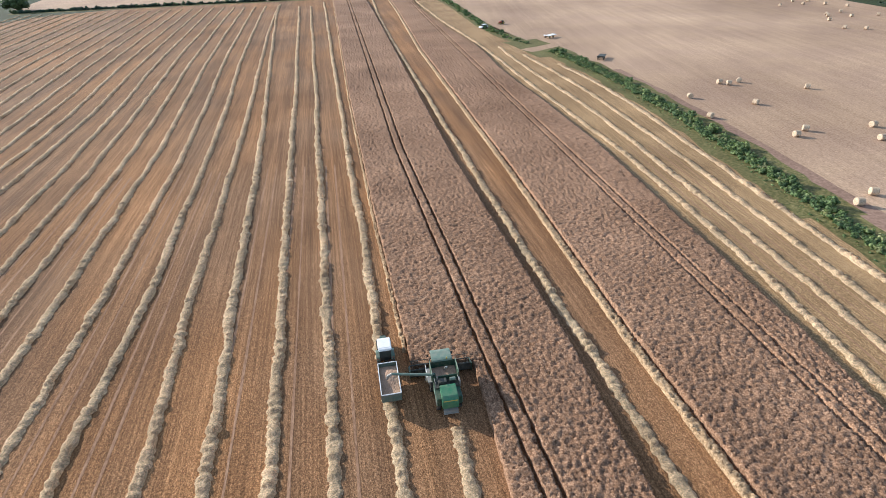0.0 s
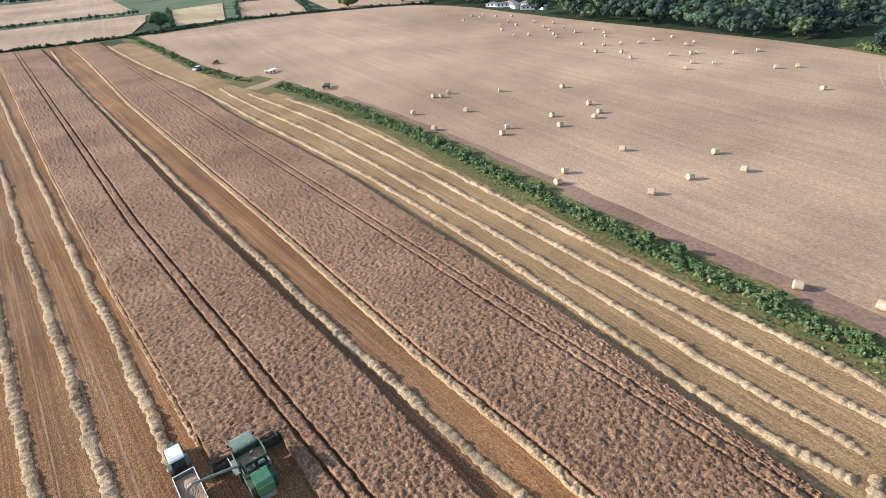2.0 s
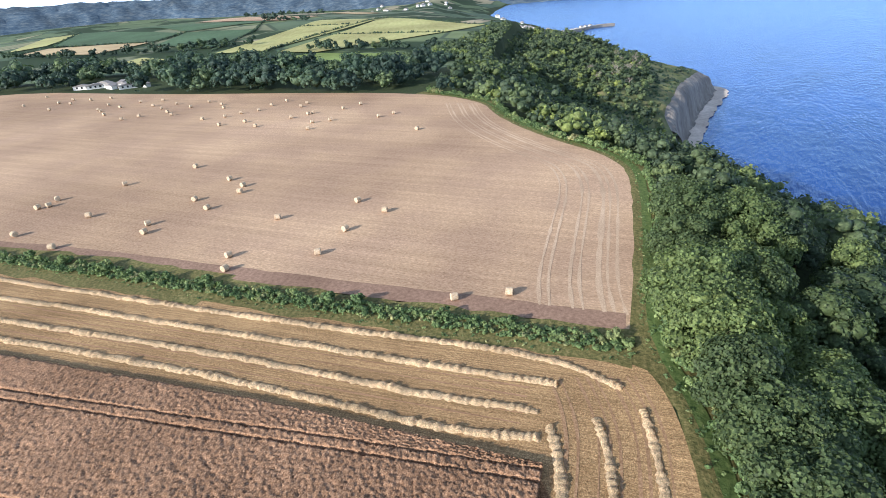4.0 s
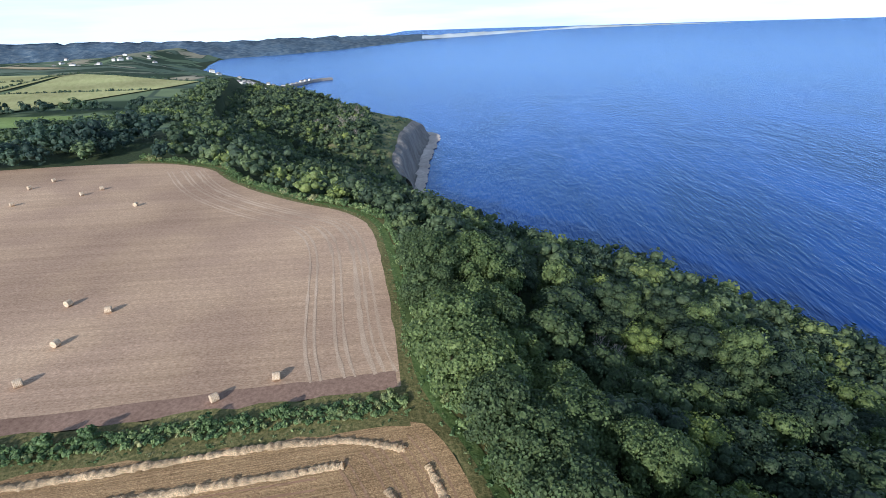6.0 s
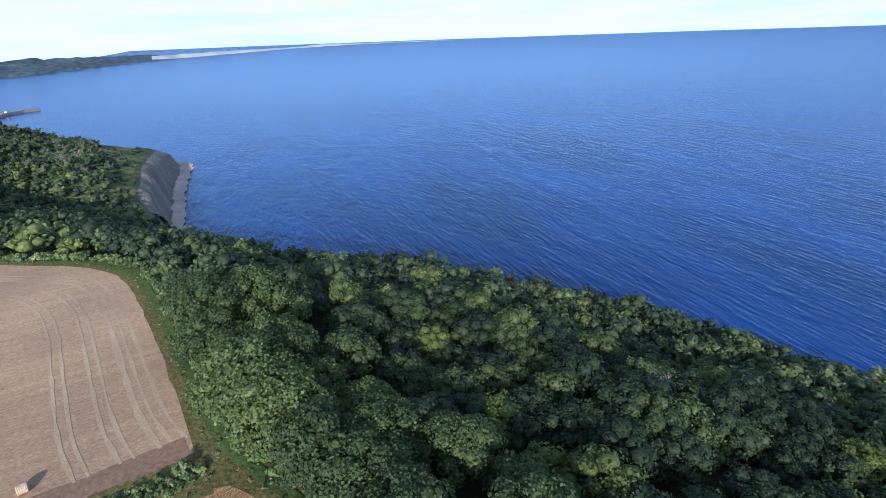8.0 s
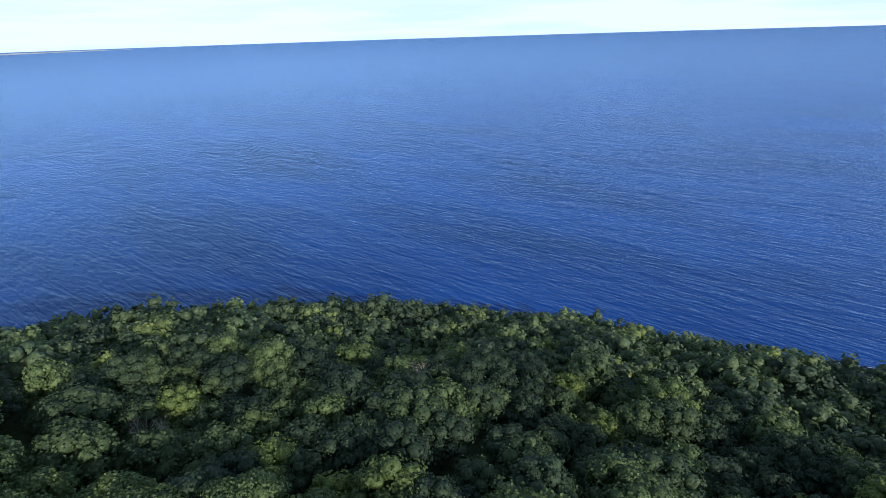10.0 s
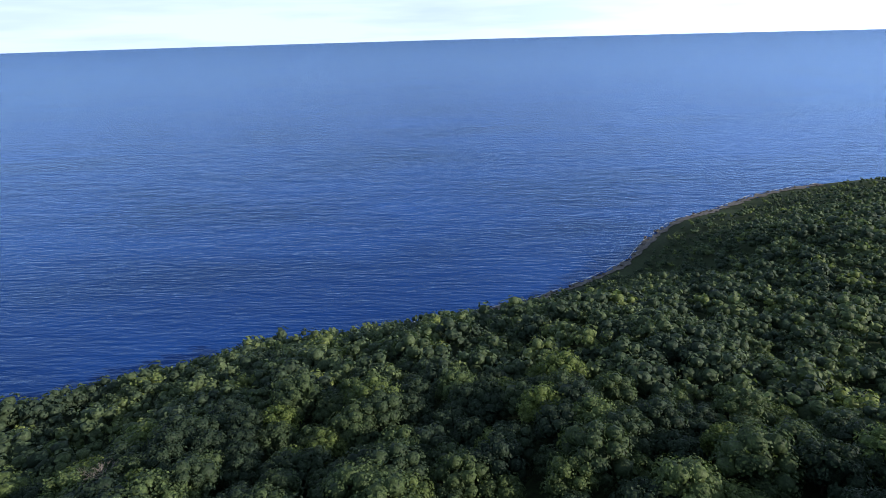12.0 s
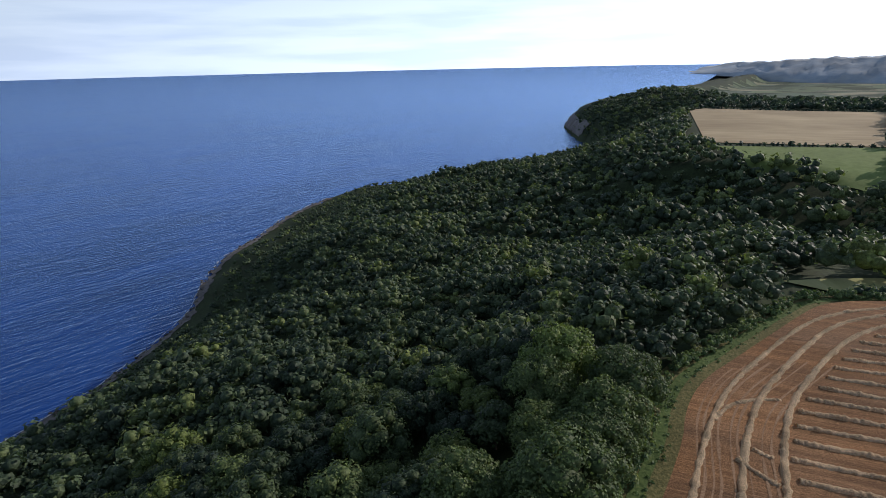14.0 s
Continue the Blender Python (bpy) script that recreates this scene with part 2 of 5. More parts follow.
# blue raised in the next two leaf colours to stand for haze
M_LEAF_FAR = leaf_material("leaves_far_hazed", (0.050, 0.074, 0.049), (0.079, 0.112, 0.061), (0.118, 0.155, 0.072), (0.160, 0.198, 0.064), False, 1.2)
M_LEAF_BELT = leaf_material("leaves_belt_hazed", (0.036, 0.060, 0.051), (0.052, 0.086, 0.065), (0.075, 0.115, 0.075), (0.11, 0.15, 0.08), False, 1.2)
M_LEAF_HEDGE = leaf_material("hedge_leaves", (0.085, 0.135, 0.062), (0.135, 0.195, 0.088), (0.190, 0.240, 0.108), (0.270, 0.262, 0.145), False, 3.0)

# the sea: a glossy dielectric over dark blue depth, with swell and wind ripples
M_SEA, n, l, b = nodes_of("sea_water")
b.inputs["Roughness"].default_value = 0.22
b.inputs["IOR"].default_value = 1.33
tint = ramp(n, l, noise_node(n, l, 0.009, 3, (1.0, 0.4, 1, 74)), ((0.34, (0.004, 0.025, 0.12)), (0.5, (0.005, 0.038, 0.185)), (0.66, (0.007, 0.053, 0.245))))
l.new(tint, b.inputs["Base Color"])
wave = arith(n, l, "ADD", noise_node(n, l, 0.34, 4, (1, 0.22, 1, 74)), arith(n, l, "MULTIPLY", noise_node(n, l, 0.07, 2, (1, 0.25, 1, 74)), 1.2))
bumped(n, l, b, wave, 1.0, 1.2)
gloss, mixed, rim_ = n.new("ShaderNodeBsdfGlossy"), n.new("ShaderNodeMixShader"), n.new("ShaderNodeFresnel")
gloss.inputs["Color"].default_value, gloss.inputs["Roughness"].default_value = (0.535, 0.72, 1.0, 1), 0.22
rim_.inputs["IOR"].default_value = 1.42
b.inputs["Specular IOR Level"].default_value = 0.0
ripple = b.inputs["Normal"].links[0].from_socket
for node in (gloss, rim_):
    l.new(ripple, node.inputs["Normal"])
l.new(rim_.outputs[0], mixed.inputs[0])
l.new(b.outputs[0], mixed.inputs[1])
l.new(gloss.outputs[0], mixed.inputs[2])
l.new(mixed.outputs[0], n["Material Output"].inputs["Surface"])


# ---- building helpers ----
def thing(name, x=0, y=0, z=0, rz=0, **tags):
    ob = tagged(new(name), **tags)
    ob.matrix_world = pose(x, y, z, 0, 0, rz)
    return ob


def mesh_of(name, verts, faces, material, smooth=False):
    me = bpy.data.meshes.new(name)
    if isinstance(faces, np.ndarray):
        v, f = np.asarray(verts, np.float32), np.asarray(faces, np.int32)
        k = f.shape[1]
        me.vertices.add(len(v)), me.loops.add(f.size), me.polygons.add(len(f))
        me.vertices.foreach_set("co", v.ravel())
        me.loops.foreach_set("vertex_index", f.ravel())
        me.polygons.foreach_set("loop_start", np.arange(0, f.size, k, dtype=np.int32))
        me.polygons.foreach_set("loop_total", np.full(len(f), k, np.int32))
        me.update(calc_edges=True)
    else:
        me.from_pydata([tuple(p) for p in verts], [], faces)
    me.materials.append(material)
    if smooth:
        me.polygons.foreach_set("use_smooth", np.ones(len(me.polygons), bool))
    return me


def part(name, data, material, parent=None, label=""):
    """One mesh object under a thing or a part, from a bmesh or a mesh."""
    if isinstance(data, bmesh.types.BMesh):
        me = bpy.data.meshes.new(name)
        data.to_mesh(me)
        data.free()
        me.materials.append(material)
    else:
        me = data
    ob = new(name, me)
    if parent:
        ob.parent = parent
    if label:
        ob["label"] = label
    return ob


def grid_mesh(name, X, Y, Z, material, smooth=True):
    r, c = X.shape
    i = np.arange(r * c).reshape(r, c)
    f = np.stack([i[:-1, :-1], i[:-1, 1:], i[1:, 1:], i[1:, :-1]], -1).reshape(-1, 4)
    return mesh_of(name, np.stack([X, Y, Z], -1).reshape(-1, 3), f, material, smooth)


def hash_noise(x, y, seed=0.0):
    """Smooth value noise on arrays, cell size 1."""
    xi, yi = np.floor(x), np.floor(y)
    fx, fy = x - xi, y - yi
    fx, fy = fx * fx * (3 - 2 * fx), fy * fy * (3 - 2 * fy)

    def h(a, b):
        v = np.sin(a * 127.1 + b * 311.7 + seed * 74.7) * 43758.5453
        return v - np.floor(v)
    return (h(xi, yi) * (1 - fx) + h(xi + 1, yi) * fx) * (1 - fy) + (h(xi, yi + 1) * (1 - fx) + h(xi + 1, yi + 1) * fx) * fy


# ---- the lie of the land ----
SEA = -100.0
EDGE_X = (-5320, -2783, -1723, -1254, -1013, -850, -692, -439, -396, -361, -345, -305, -188, -170, -152, -138, -131, -115, -101, -90, -77, -65, -30, 0, 43, 52, 62, 74, 118, 144, 158, 175, 202, 228, 260, 420, 620, 800, 1000, 1500, 2500, 5000)
EDGE_Y = (278, -2, -89, -111, -5, 8, -42, -24, -3, 12, 50, 66, 48, 36, 15, 17, 15.5, 7.5, 0.8, -4.6, -7.3, -7, -12, -15, -13, -11, -9, -8, -8, -7, 0, 20, 41, 51, 90, 110, 130, 150, 330, 520, 900, 900)
SHORE_X = (-5165, -2718, -1634, -1480, -1328, -1190, -1062, -953, -851, -754, -683, -632, -579, -526, -478, -404, -340, -292, -243, -200, -161, -117, -75, -16, 72, 180, 300, 400, 490, 640, 782, 802, 818, 1000, 1500, 1700, 2000, 2400, 3100, 3800, 4300, 5000)
SHORE_Y = (-35, -254, -193, -395, -358, -300, -239, -204, -209, -255, -328, -398, -436, -437, -435, -420, -393, -381, -348, -310, -292, -276, -271, -266, -254, -216, -130, -80, -55, -85, -123, -114, -84, 70, 190, 200, 320, 560, 600, 340, -100, -700)


def land(x, y):
    x, y = np.asarray(x, float), np.asarray(y, float)
    e, c = np.interp(x, EDGE_X, EDGE_Y), np.interp(x, SHORE_X, SHORE_Y)
    u = (e - y) / (e - c)
    wood = np.interp(u, (0, 0.08, 0.13, 0.25, 0.5, 0.62, 0.75, 0.9, 1.0, 1.06), (0, -2, -7, -20, -39, -50, -67, -90, SEA, SEA - 8))
    low = np.interp(u, (0, 0.06, 0.2, 0.33, 0.5, 0.62, 0.75, 0.9, 1.0, 1.06), (0, -3, -17, -34, -49, -58, -70, -90, SEA, SEA - 8))
    kl = np.interp(x, (-330, -200, 40, 110), (1, 0, 0, 0.4))
    wood = wood * (1 - kl) + low * kl
    west = np.interp(u, (0, 0.05, 0.15, 0.25, 0.4, 0.62, 0.75, 0.9, 1.0, 1.06), (0, -5, -20, -38, -55, -72, -84, -95, SEA, SEA - 8))
    kw = np.interp(x, (-420, -300), (1, 0))
    head = np.interp(u, (0, 0.28, 0.6, 0.76, 0.88, 0.97, 1.0, 1.06), (0, -10, -28, -42, -58, -95, SEA, SEA - 8))
    kh = np.interp(x, (-1050, -850), (1, 0))
    wood = (wood * (1 - kw) + west * kw) * (1 - kh) + head * kh
    cliff = np.interp(u, (0, 0.15, 0.34, 0.55, 0.72, 0.80, 0.86, 0.895, 0.915, 0.95, 1.0, 1.06), (-18, -23, -33, -43, -48, -51, -54.5, -59, -68, -96, SEA, SEA - 8))
    cliff = cliff - np.clip((x - 580) / 150, 0, 1.3) * 15 * np.interp(u, (0.35, 0.8, 0.9, 0.95), (0, 1, 1, 0.1))
    k = np.interp(x, (440, 500, 900, 1100), (0, 1, 1, 0))
    z = np.where(u > 0, wood * (1 - k) + cliff * k, 0.0)
    rough = np.clip(u * 8, 0, 1) * np.clip((1 - u) * 12, 0, 1)
    z = z + rough * ((hash_noise(x / 38, y / 38, 1) - 0.5) * 9 + (hash_noise(x / 14, y / 14, 2) - 0.5) * 3)
    inland = np.clip(-u, 0, 1)
    # the valley east of the bale field and the gully west of the stubble field
    east = np.clip((x - 255) / 220, 0, 1)
    z = z - np.where(u < 0.25, 1, np.clip(1.25 - u, 0, 1)) * (1 - k * np.clip(u * 4, 0, 1)) * east * east * (3 - 2 * east) * np.interp(x, (250, 480, 900, 1500), (0, 14, 6, 25)) * np.clip((1.06 - u) * 4, 0, 1)
    z = z - 24 * np.exp(-((x + 250 + (y - 60) * -0.12) / 60) ** 2) * np.clip(0.9 - u * 1.4, 0, 1) * np.clip((200 - y) / 100, 0, 1)
    # hills inland
    r = np.hypot(x, y)
    far = np.clip((r - 420) / 900, 0, 1) * np.clip(inland * 4, 0, 1)
    rise = np.where(x > 0, np.interp(r, (420, 1000, 2000, 4600), (-3, -4, -12, -45)), np.interp(r, (420, 800, 1500, 3500), (0, -6, -14, -40)))
    z = z + np.clip(25 * np.exp(-((x - 1230) / 430) ** 2 - ((y - 900) / 560) ** 2) - 1, 0, None) * np.clip(inland * 6, 0, 1)
    z = z + far * ((hash_noise(x / 520, y / 520, 5) - 0.5) * np.where(x > 0, np.interp(r, (420, 1200, 3000), (4, 8, 42)), np.interp(r, (420, 1200, 3000), (4, 10, 16))) + rise)
    return z - np.interp(x, (-2400, -1350), (40, 0)) * np.clip((1.0 - u) * 3, 0, 1)


def slope_u(x, y):
    e, c = np.interp(x, EDGE_X, EDGE_Y), np.interp(x, SHORE_X, SHORE_Y)
    return (e - y) / (e - c)


def smoothed(line, rounds=2, closed=False):
    """Cut the corners of a polyline so that it runs in curves."""
    p = np.array(line, float)
    for _ in range(rounds):
        q = np.concatenate([p, p[:1]]) if closed else p
        a, b_ = q[:-1] * 0.75 + q[1:] * 0.25, q[:-1] * 0.25 + q[1:] * 0.75
        m = np.stack([a, b_], 1).reshape(-1, 2)
        p = m if closed else np.concatenate([p[:1], m, p[-1:]])
    return p


def spaced(stops):
    """Coordinates with a step that changes from stretch to stretch: (from, step) ..., last (end, 0)."""
    out = []
    for (a, s), (b_, _) in zip(stops[:-1], stops[1:]):
        out.extend(np.arange(a, b_, s))
    return np.array(out + [stops[-1][0]], float)


gx = spaced(((-4900, 260), (-1700, 60), (-800, 20), (-420, 6), (330, 10), (900, 40), (1900, 150), (4900, 0)))
gy = spaced(((-1000, 60), (-640, 12), (-340, 6), (130, 20), (420, 40), (1000, 120), (4900, 0)))
GX, GY = np.meshgrid(gx, gy)
GZ = land(GX, GY)
ground = tagged(new("ground", grid_mesh("ground", GX, GY, GZ, M_EARTH)), "dark woodland earth and rough grass falling to the sea", "ground", kind="structure")
ground.data.materials.append(M_COUNTRY)
fc = GY[:-1, :-1], GX[:-1, :-1]
inland_far = (slope_u(fc[1], fc[0]) < -0.02) & ((np.hypot(fc[1], fc[0]) > 480) | (fc[1] > 330) | (fc[1] < -300) | (fc[0] > 396)) | (fc[1] > 950) & (slope_u(fc[1], fc[0]) < 0.85)
ground.data.polygons.foreach_set("material_index", inland_far.ravel().astype(np.int32))

# the sea: level near the land, bent up a little far out so that its edge stands at the horizon
wx = np.linspace(-4860, 4860, 200)
wt = np.concatenate([np.linspace(0, 0.8, 26), np.linspace(0.82, 1, 40)])
WX, WT = np.meshgrid(wx, wt)
WY = -np.sqrt(4900 ** 2 - WX ** 2) * (1 - WT) + (np.interp(WX, SHORE_X, SHORE_Y) + 40) * WT
WZ = SEA + 116 * np.clip((np.hypot(WX, WY) - 1500) / 3400, 0, 1) ** 3
water = tagged(new("water", grid_mesh("water", WX, WY, WZ, M_SEA)), "deep blue rippled sea reaching to the horizon", "sea", kind="structure")


# ---- fields ----
def flat_field(name, outline, material, z, label):
    bm = bmesh.new()
    bm.faces.new([bm.verts.new((x, y, z)) for x, y in smoothed(outline, 2, True)])
    bmesh.ops.triangulate(bm, faces=bm.faces[:])
    return tagged(part(name, bm, material), label, "field", kind="structure")


flat_field("stubble_field", ((-152, 62), (-144.6, 38.5), (-140.8, 30.3), (-135.3, 23.8), (-128.2, 19.7), (-112.3, 11.9), (-98.8, 5.4), (-88.3, 0.1), (-77.3, -2.3), (-64.9, -1.9), (-30, -7), (0, -11), (43, -11), (52.6, -9.4), (58, -7.8), (62.6, -5), (63, 20), (63.5, 120), (60, 165), (52, 200),
                             (44, 250), (30, 388), (-60, 392), (-230, 375), (-200, 150)), M_STUBBLE, 0.03, "harvested orange-brown stubble with drill rows")
flat_field("bale_field", ((70, -4), (70, -4), (70, -4), (117, -5.6), (144, -4.6), (159, 4.8), (176, 24), (202.5, 45), (228.5, 56), (247, 92), (247, 170), (243, 240), (252, 385), (160, 420), (39, 397), (39, 397), (44, 300), (48, 255), (55, 218), (62, 182), (68.5, 140), (70.5, 60)),
           M_STUBBLE_PALE, 0.03, "pale pinkish stubble field with scattered bales")


def strip_x(line, y):
    return np.interp(y, [p[1] for p in line], [p[0] for p in line])


def crop_strip(left, right, y0, y1, h=0.85, material=None, label="ripe reddish-brown standing crop with ragged edges"):
    """A strip of standing crop between two lines, with ragged top and upright sides."""
    ys = spaced(((y0, 0.21), (min(75, y1), 0.4), (min(150, y1), 1.0), (min(240, y1), 2.2), (y1, 0)))
    wide = float(np.mean(strip_x(right, ys) - strip_x(left, ys)))
    nx = max(3, int(wide / 0.23))
    s = np.linspace(0, 1, nx + 1)
    L, R = strip_x(left, ys)[:, None], strip_x(right, ys)[:, None]
    L = L + (hash_noise(ys / 0.7, ys * 0, 11)[:, None] - 0.5) * 0.2
    R = R + (hash_noise(ys / 0.7, ys * 0, 12)[:, None] - 0.5) * 0.2
    X = L + (R - L) * s
    Y = np.repeat(ys[:, None], nx + 1, 1)
    rnd = np.random.RandomState(int(y0 + wide * 10))
    Z = h + (rnd.rand(*X.shape) - 0.5) * np.interp(Y, (25, 110), (0.32, 0.15)) - (rnd.rand(*X.shape) < 0.04) * 0.25 + (hash_noise(X / 9, Y / 9, 4) - 0.5) * 0.10
    X[:, 1:-1] += (rnd.rand(len(ys), nx - 1) - 0.5) * 0.14
    X = np.concatenate([X[:, :1], X, X[:, -1:]], 1)
    Y = np.concatenate([Y[:, :1], Y, Y[:, -1:]], 1)
    Z = np.concatenate([Z[:, :1] * 0, Z, Z[:, -1:] * 0], 1)
    X = np.concatenate([X[:1], X, X[-1:]], 0)
    Y = np.concatenate([Y[:1], Y, Y[-1:]], 0)
    Z = np.concatenate([Z[:1] * 0, Z, Z[-1:] * 0], 0)
    return tagged(new("standing_crop", grid_mesh("standing_crop", X, Y, Z, material or M_CROP, False)), label, "crop", kind="stuff")


def shifted(line, d):
    return tuple((x + d, y) for x, y in line)


CUT = ((7.6, 14), (6.9, 33), (6.4, 41.1))
EDGE_1 = ((0.0, 41.2), (-4.3, 77.6), (-11.3, 145), (-33.5, 388))
TRAM_1 = ((10.2, 14), (9.7, 25.4), (7.2, 45.4), (-0.1, 105), (-19.7, 328), (-25, 388))
RIGHT_1 = ((19.0, 14), (18.5, 24.3), (17.3, 44), (11.1, 100), (-7, 325), (-13, 388))
LEFT_2 = ((26.6, 4), (25.5, 23.5), (23.5, 43.2), (20.5, 90), (11.1, 209), (5.5, 321), (1, 388))
TRAM_2 = ((40.1, 4.5), (38.7, 26), (37.2, 45.3), (34.6, 80), (30.2, 137), (14, 371), (13, 384))
RIGHT_2 = ((42.4, 4.5), (42.9, 20), (43.3, 37), (43.0, 55.5), (42.0, 90), (41.6, 104), (38.9, 135), (36.5, 155), (34.9, 173.5), (34.4, 198), (33.4, 212), (29.4, 238), (24.3, 277), (19.7, 320), (17.6, 360), (16, 384))
crop_strip(CUT, shifted(TRAM_1, -0.2), 14, 41.1)
crop_strip(EDGE_1, shifted(TRAM_1, -0.2), 41.2, 388)
crop_strip(shifted(TRAM_1, 0.2), shifted(TRAM_1, 1.4), 14, 388)
crop_strip(shifted(TRAM_1, 1.8), RIGHT_1, 14, 388)
crop_strip(shifted(LEFT_2, 1.35), shifted(TRAM_2, -0.2), 4.5, 384)
M_FRINGE = soil_material("lodged_crop", (0.22, 0.14, 0.075), (0.42, 0.29, 0.17), (0.58, 0.43, 0.28), 5.0, 0.08, None, 0.6, 0.1, speck=(6.0, 0.6, 1.3))
crop_strip(shifted(LEFT_2, 0.1), shifted(LEFT_2, 1.05), 4.5, 384, 0.5, M_FRINGE, "paler lodged crop along the cut edge")
crop_strip(shifted(EDGE_1, -0.55), shifted(EDGE_1, -0.05), 44, 388, 0.4, M_FRINGE, "paler stalks along the cut edge")
crop_strip(shifted(TRAM_2, 0.2), shifted(TRAM_2, 1.4), 4.5, 384)
crop_strip(shifted(TRAM_2, 1.8), RIGHT_2, 4.5, 384)


def swath(line, w=1.5, h=0.42, lump=0.5, seed=0, along=0.24):
    """A windrow of loose straw laid along a line of points."""
    pts = smoothed(line, 2)
    seg = np.hypot(*np.diff(pts, axis=0).T)
    s = np.concatenate([[0], np.cumsum(seg)])
    q = np.concatenate([np.arange(0, min(100, s[-1]), along), np.arange(100, s[-1], 0.75)]) if s[-1] > 100 else np.arange(0, s[-1], along)
    n_ = len(q)
    cx, cy = np.interp(q, s, pts[:, 0]), np.interp(q, s, pts[:, 1])
    k = max(1, int(6 / along))
    ker = np.ones(2 * k + 1) / (2 * k + 1)
    cx, cy = np.convolve(np.pad(cx, k, "edge"), ker, "valid"), np.convolve(np.pad(cy, k, "edge"), ker, "valid")
    cx = cx + (hash_noise(q / 3.5, q * 0, seed + 21) - 0.5) * 0.3 + (hash_noise(q / 18, q * 0, seed + 25) - 0.5) * 0.4
    tx, ty = np.gradient(cx), np.gradient(cy)
    ln = np.hypot(tx, ty) + 1e-9
    nx, ny = ty / ln, -tx / ln
    a = np.linspace(-1, 1, 7)
    heap = np.clip(1 - a ** 2, 0, 1) ** 0.36
    wv = w * 0.5 * (0.75 + 0.6 * hash_noise(q / 0.7, q * 0, seed + 22))
    hv = h * (0.5 + 0.65 * hash_noise(q / 0.55, q * 0, seed + 23)) * (1 + lump * (hash_noise(q / 2.2, q * 0, seed + 24) - 0.5))
    bunch = np.abs(np.sin(np.pi * (q / 1.05 + 0.9 * hash_noise(q / 2.6, q * 0, seed + 26))))
    hv = hv * (1 - 0.20 * (1 + lump) + 0.34 * lump * bunch + 0.2 * bunch)
    wv = wv * (0.9 + 0.2 * bunch)
    A = a[None, :] * wv[:, None]
    rnd = np.random.RandomState(seed + 5)
    X = cx[:, None] + nx[:, None] * A + (rnd.rand(n_, 7) - 0.5) * 0.13
    Y = cy[:, None] + ny[:, None] * A + (rnd.rand(n_, 7) - 0.5) * 0.2
    Z = hv[:, None] * heap[None, :] + (rnd.rand(n_, 7) - 0.45) * 0.10 * (heap > 0.1)
    Z[[0, -1]] *= 0.2
    return tagged(new("straw_swath", grid_mesh("straw_swath", X, Y, Z + 0.02, M_STRAW, False)), "long pale golden swath of cut straw on stubble", "straw swath", group="straw swaths in the stubble field")


k = 0
for line in (((4.6, 14), (4.3, 26), (3.6, 33.5), (3.45, 35.0)), ((-0.6, 18), (-1.3, 27), (-2.5, 37), (-3.6, 48), (-6.3, 74), (-14.3, 145), (-36.6, 359), (-39, 380)),
             ((-6.1, 4), (-6.9, 27), (-8.4, 39), (-10.7, 59), (-19.2, 136), (-45.4, 362)), ((-11.5, 4), (-12.5, 29), (-16.3, 60), (-20.7, 99), (-28.4, 166), (-52.5, 364)),
             ((-17, 3), (-18, 29), (-23, 63), (-28.6, 110), (-43.5, 211), (-62.5, 342), (-66, 380)), ((-22.5, 3), (-23.6, 30), (-28.4, 64), (-30.7, 89), (-37.1, 139), (-46.8, 212), (-57, 290), (-66, 372)),
             ((46.8, 3.9), (45.3, 11.4), (45.2, 22.6), (46.1, 32.7), (46.9, 61), (45.2, 105), (42.9, 124), (41.3, 141), (39.8, 161), (38, 176), (37.4, 190), (37, 202), (35.3, 216), (31, 248), (25.9, 288), (21.7, 340), (18.6, 372)), ((50.4, 4.7), (50.4, 9.8), (50.1, 24.6), (50.5, 39), (50.7, 53), (50.3, 77), (49.6, 122), (48, 137), (46, 153.5), (43.7, 174), (42, 192), (42, 214)),
             ((55.9, 3.0), (55.7, 10.9), (55.5, 26.8), (55.8, 40), (55.9, 80), (54.8, 126), (53, 150), (50.7, 167), (48.5, 183), (46.8, 198)), ((56.2, -4.5), (59.5, -0.3), (61.3, 7.3), (61.4, 16.2), (60.7, 28.9), (60.5, 40), (60.8, 90), (60.3, 138), (58.9, 151), (57.4, 165), (54.4, 181)),
             ((22.6, 14), (21.5, 24), (18.5, 48), (12.6, 113), (-1.2, 264), (-8, 380))):
    k += 1
    swath(line, 1.12, 0.42, 0.6 if k not in (3, 11) else 1.2, k * 7)
BEND = ((60, 0), (85, -2.8), (110, -5.4), (130, -8.5), (150, -11), (173, -15), (211, -20.8), (268, -28), (348, -37.8), (372, -40.5))
for j in range(24):
    x60, kb = -33.4 - 5.55 * j, 1 + 0.018 * j
    x_end = x60 + 4.5 if j < 6 else -65.2 - 4.72 * (j - 6)
    y0 = float(np.interp(x_end, (-150, -134, -117, -104, -93, -86, -70, -60, -30), (60, 40, 27.5, 21.5, 17.5, 13.8, 11.5, 12.6, 6.5)))
    bend = BEND if j < 6 else BEND[3:]
    swath(((x_end, y0), (x_end - 2.0, y0 + 17), *((x60 + g * kb, y) for y, g in bend)), 1.12, 0.4, 0.6, 200 + j * 7)
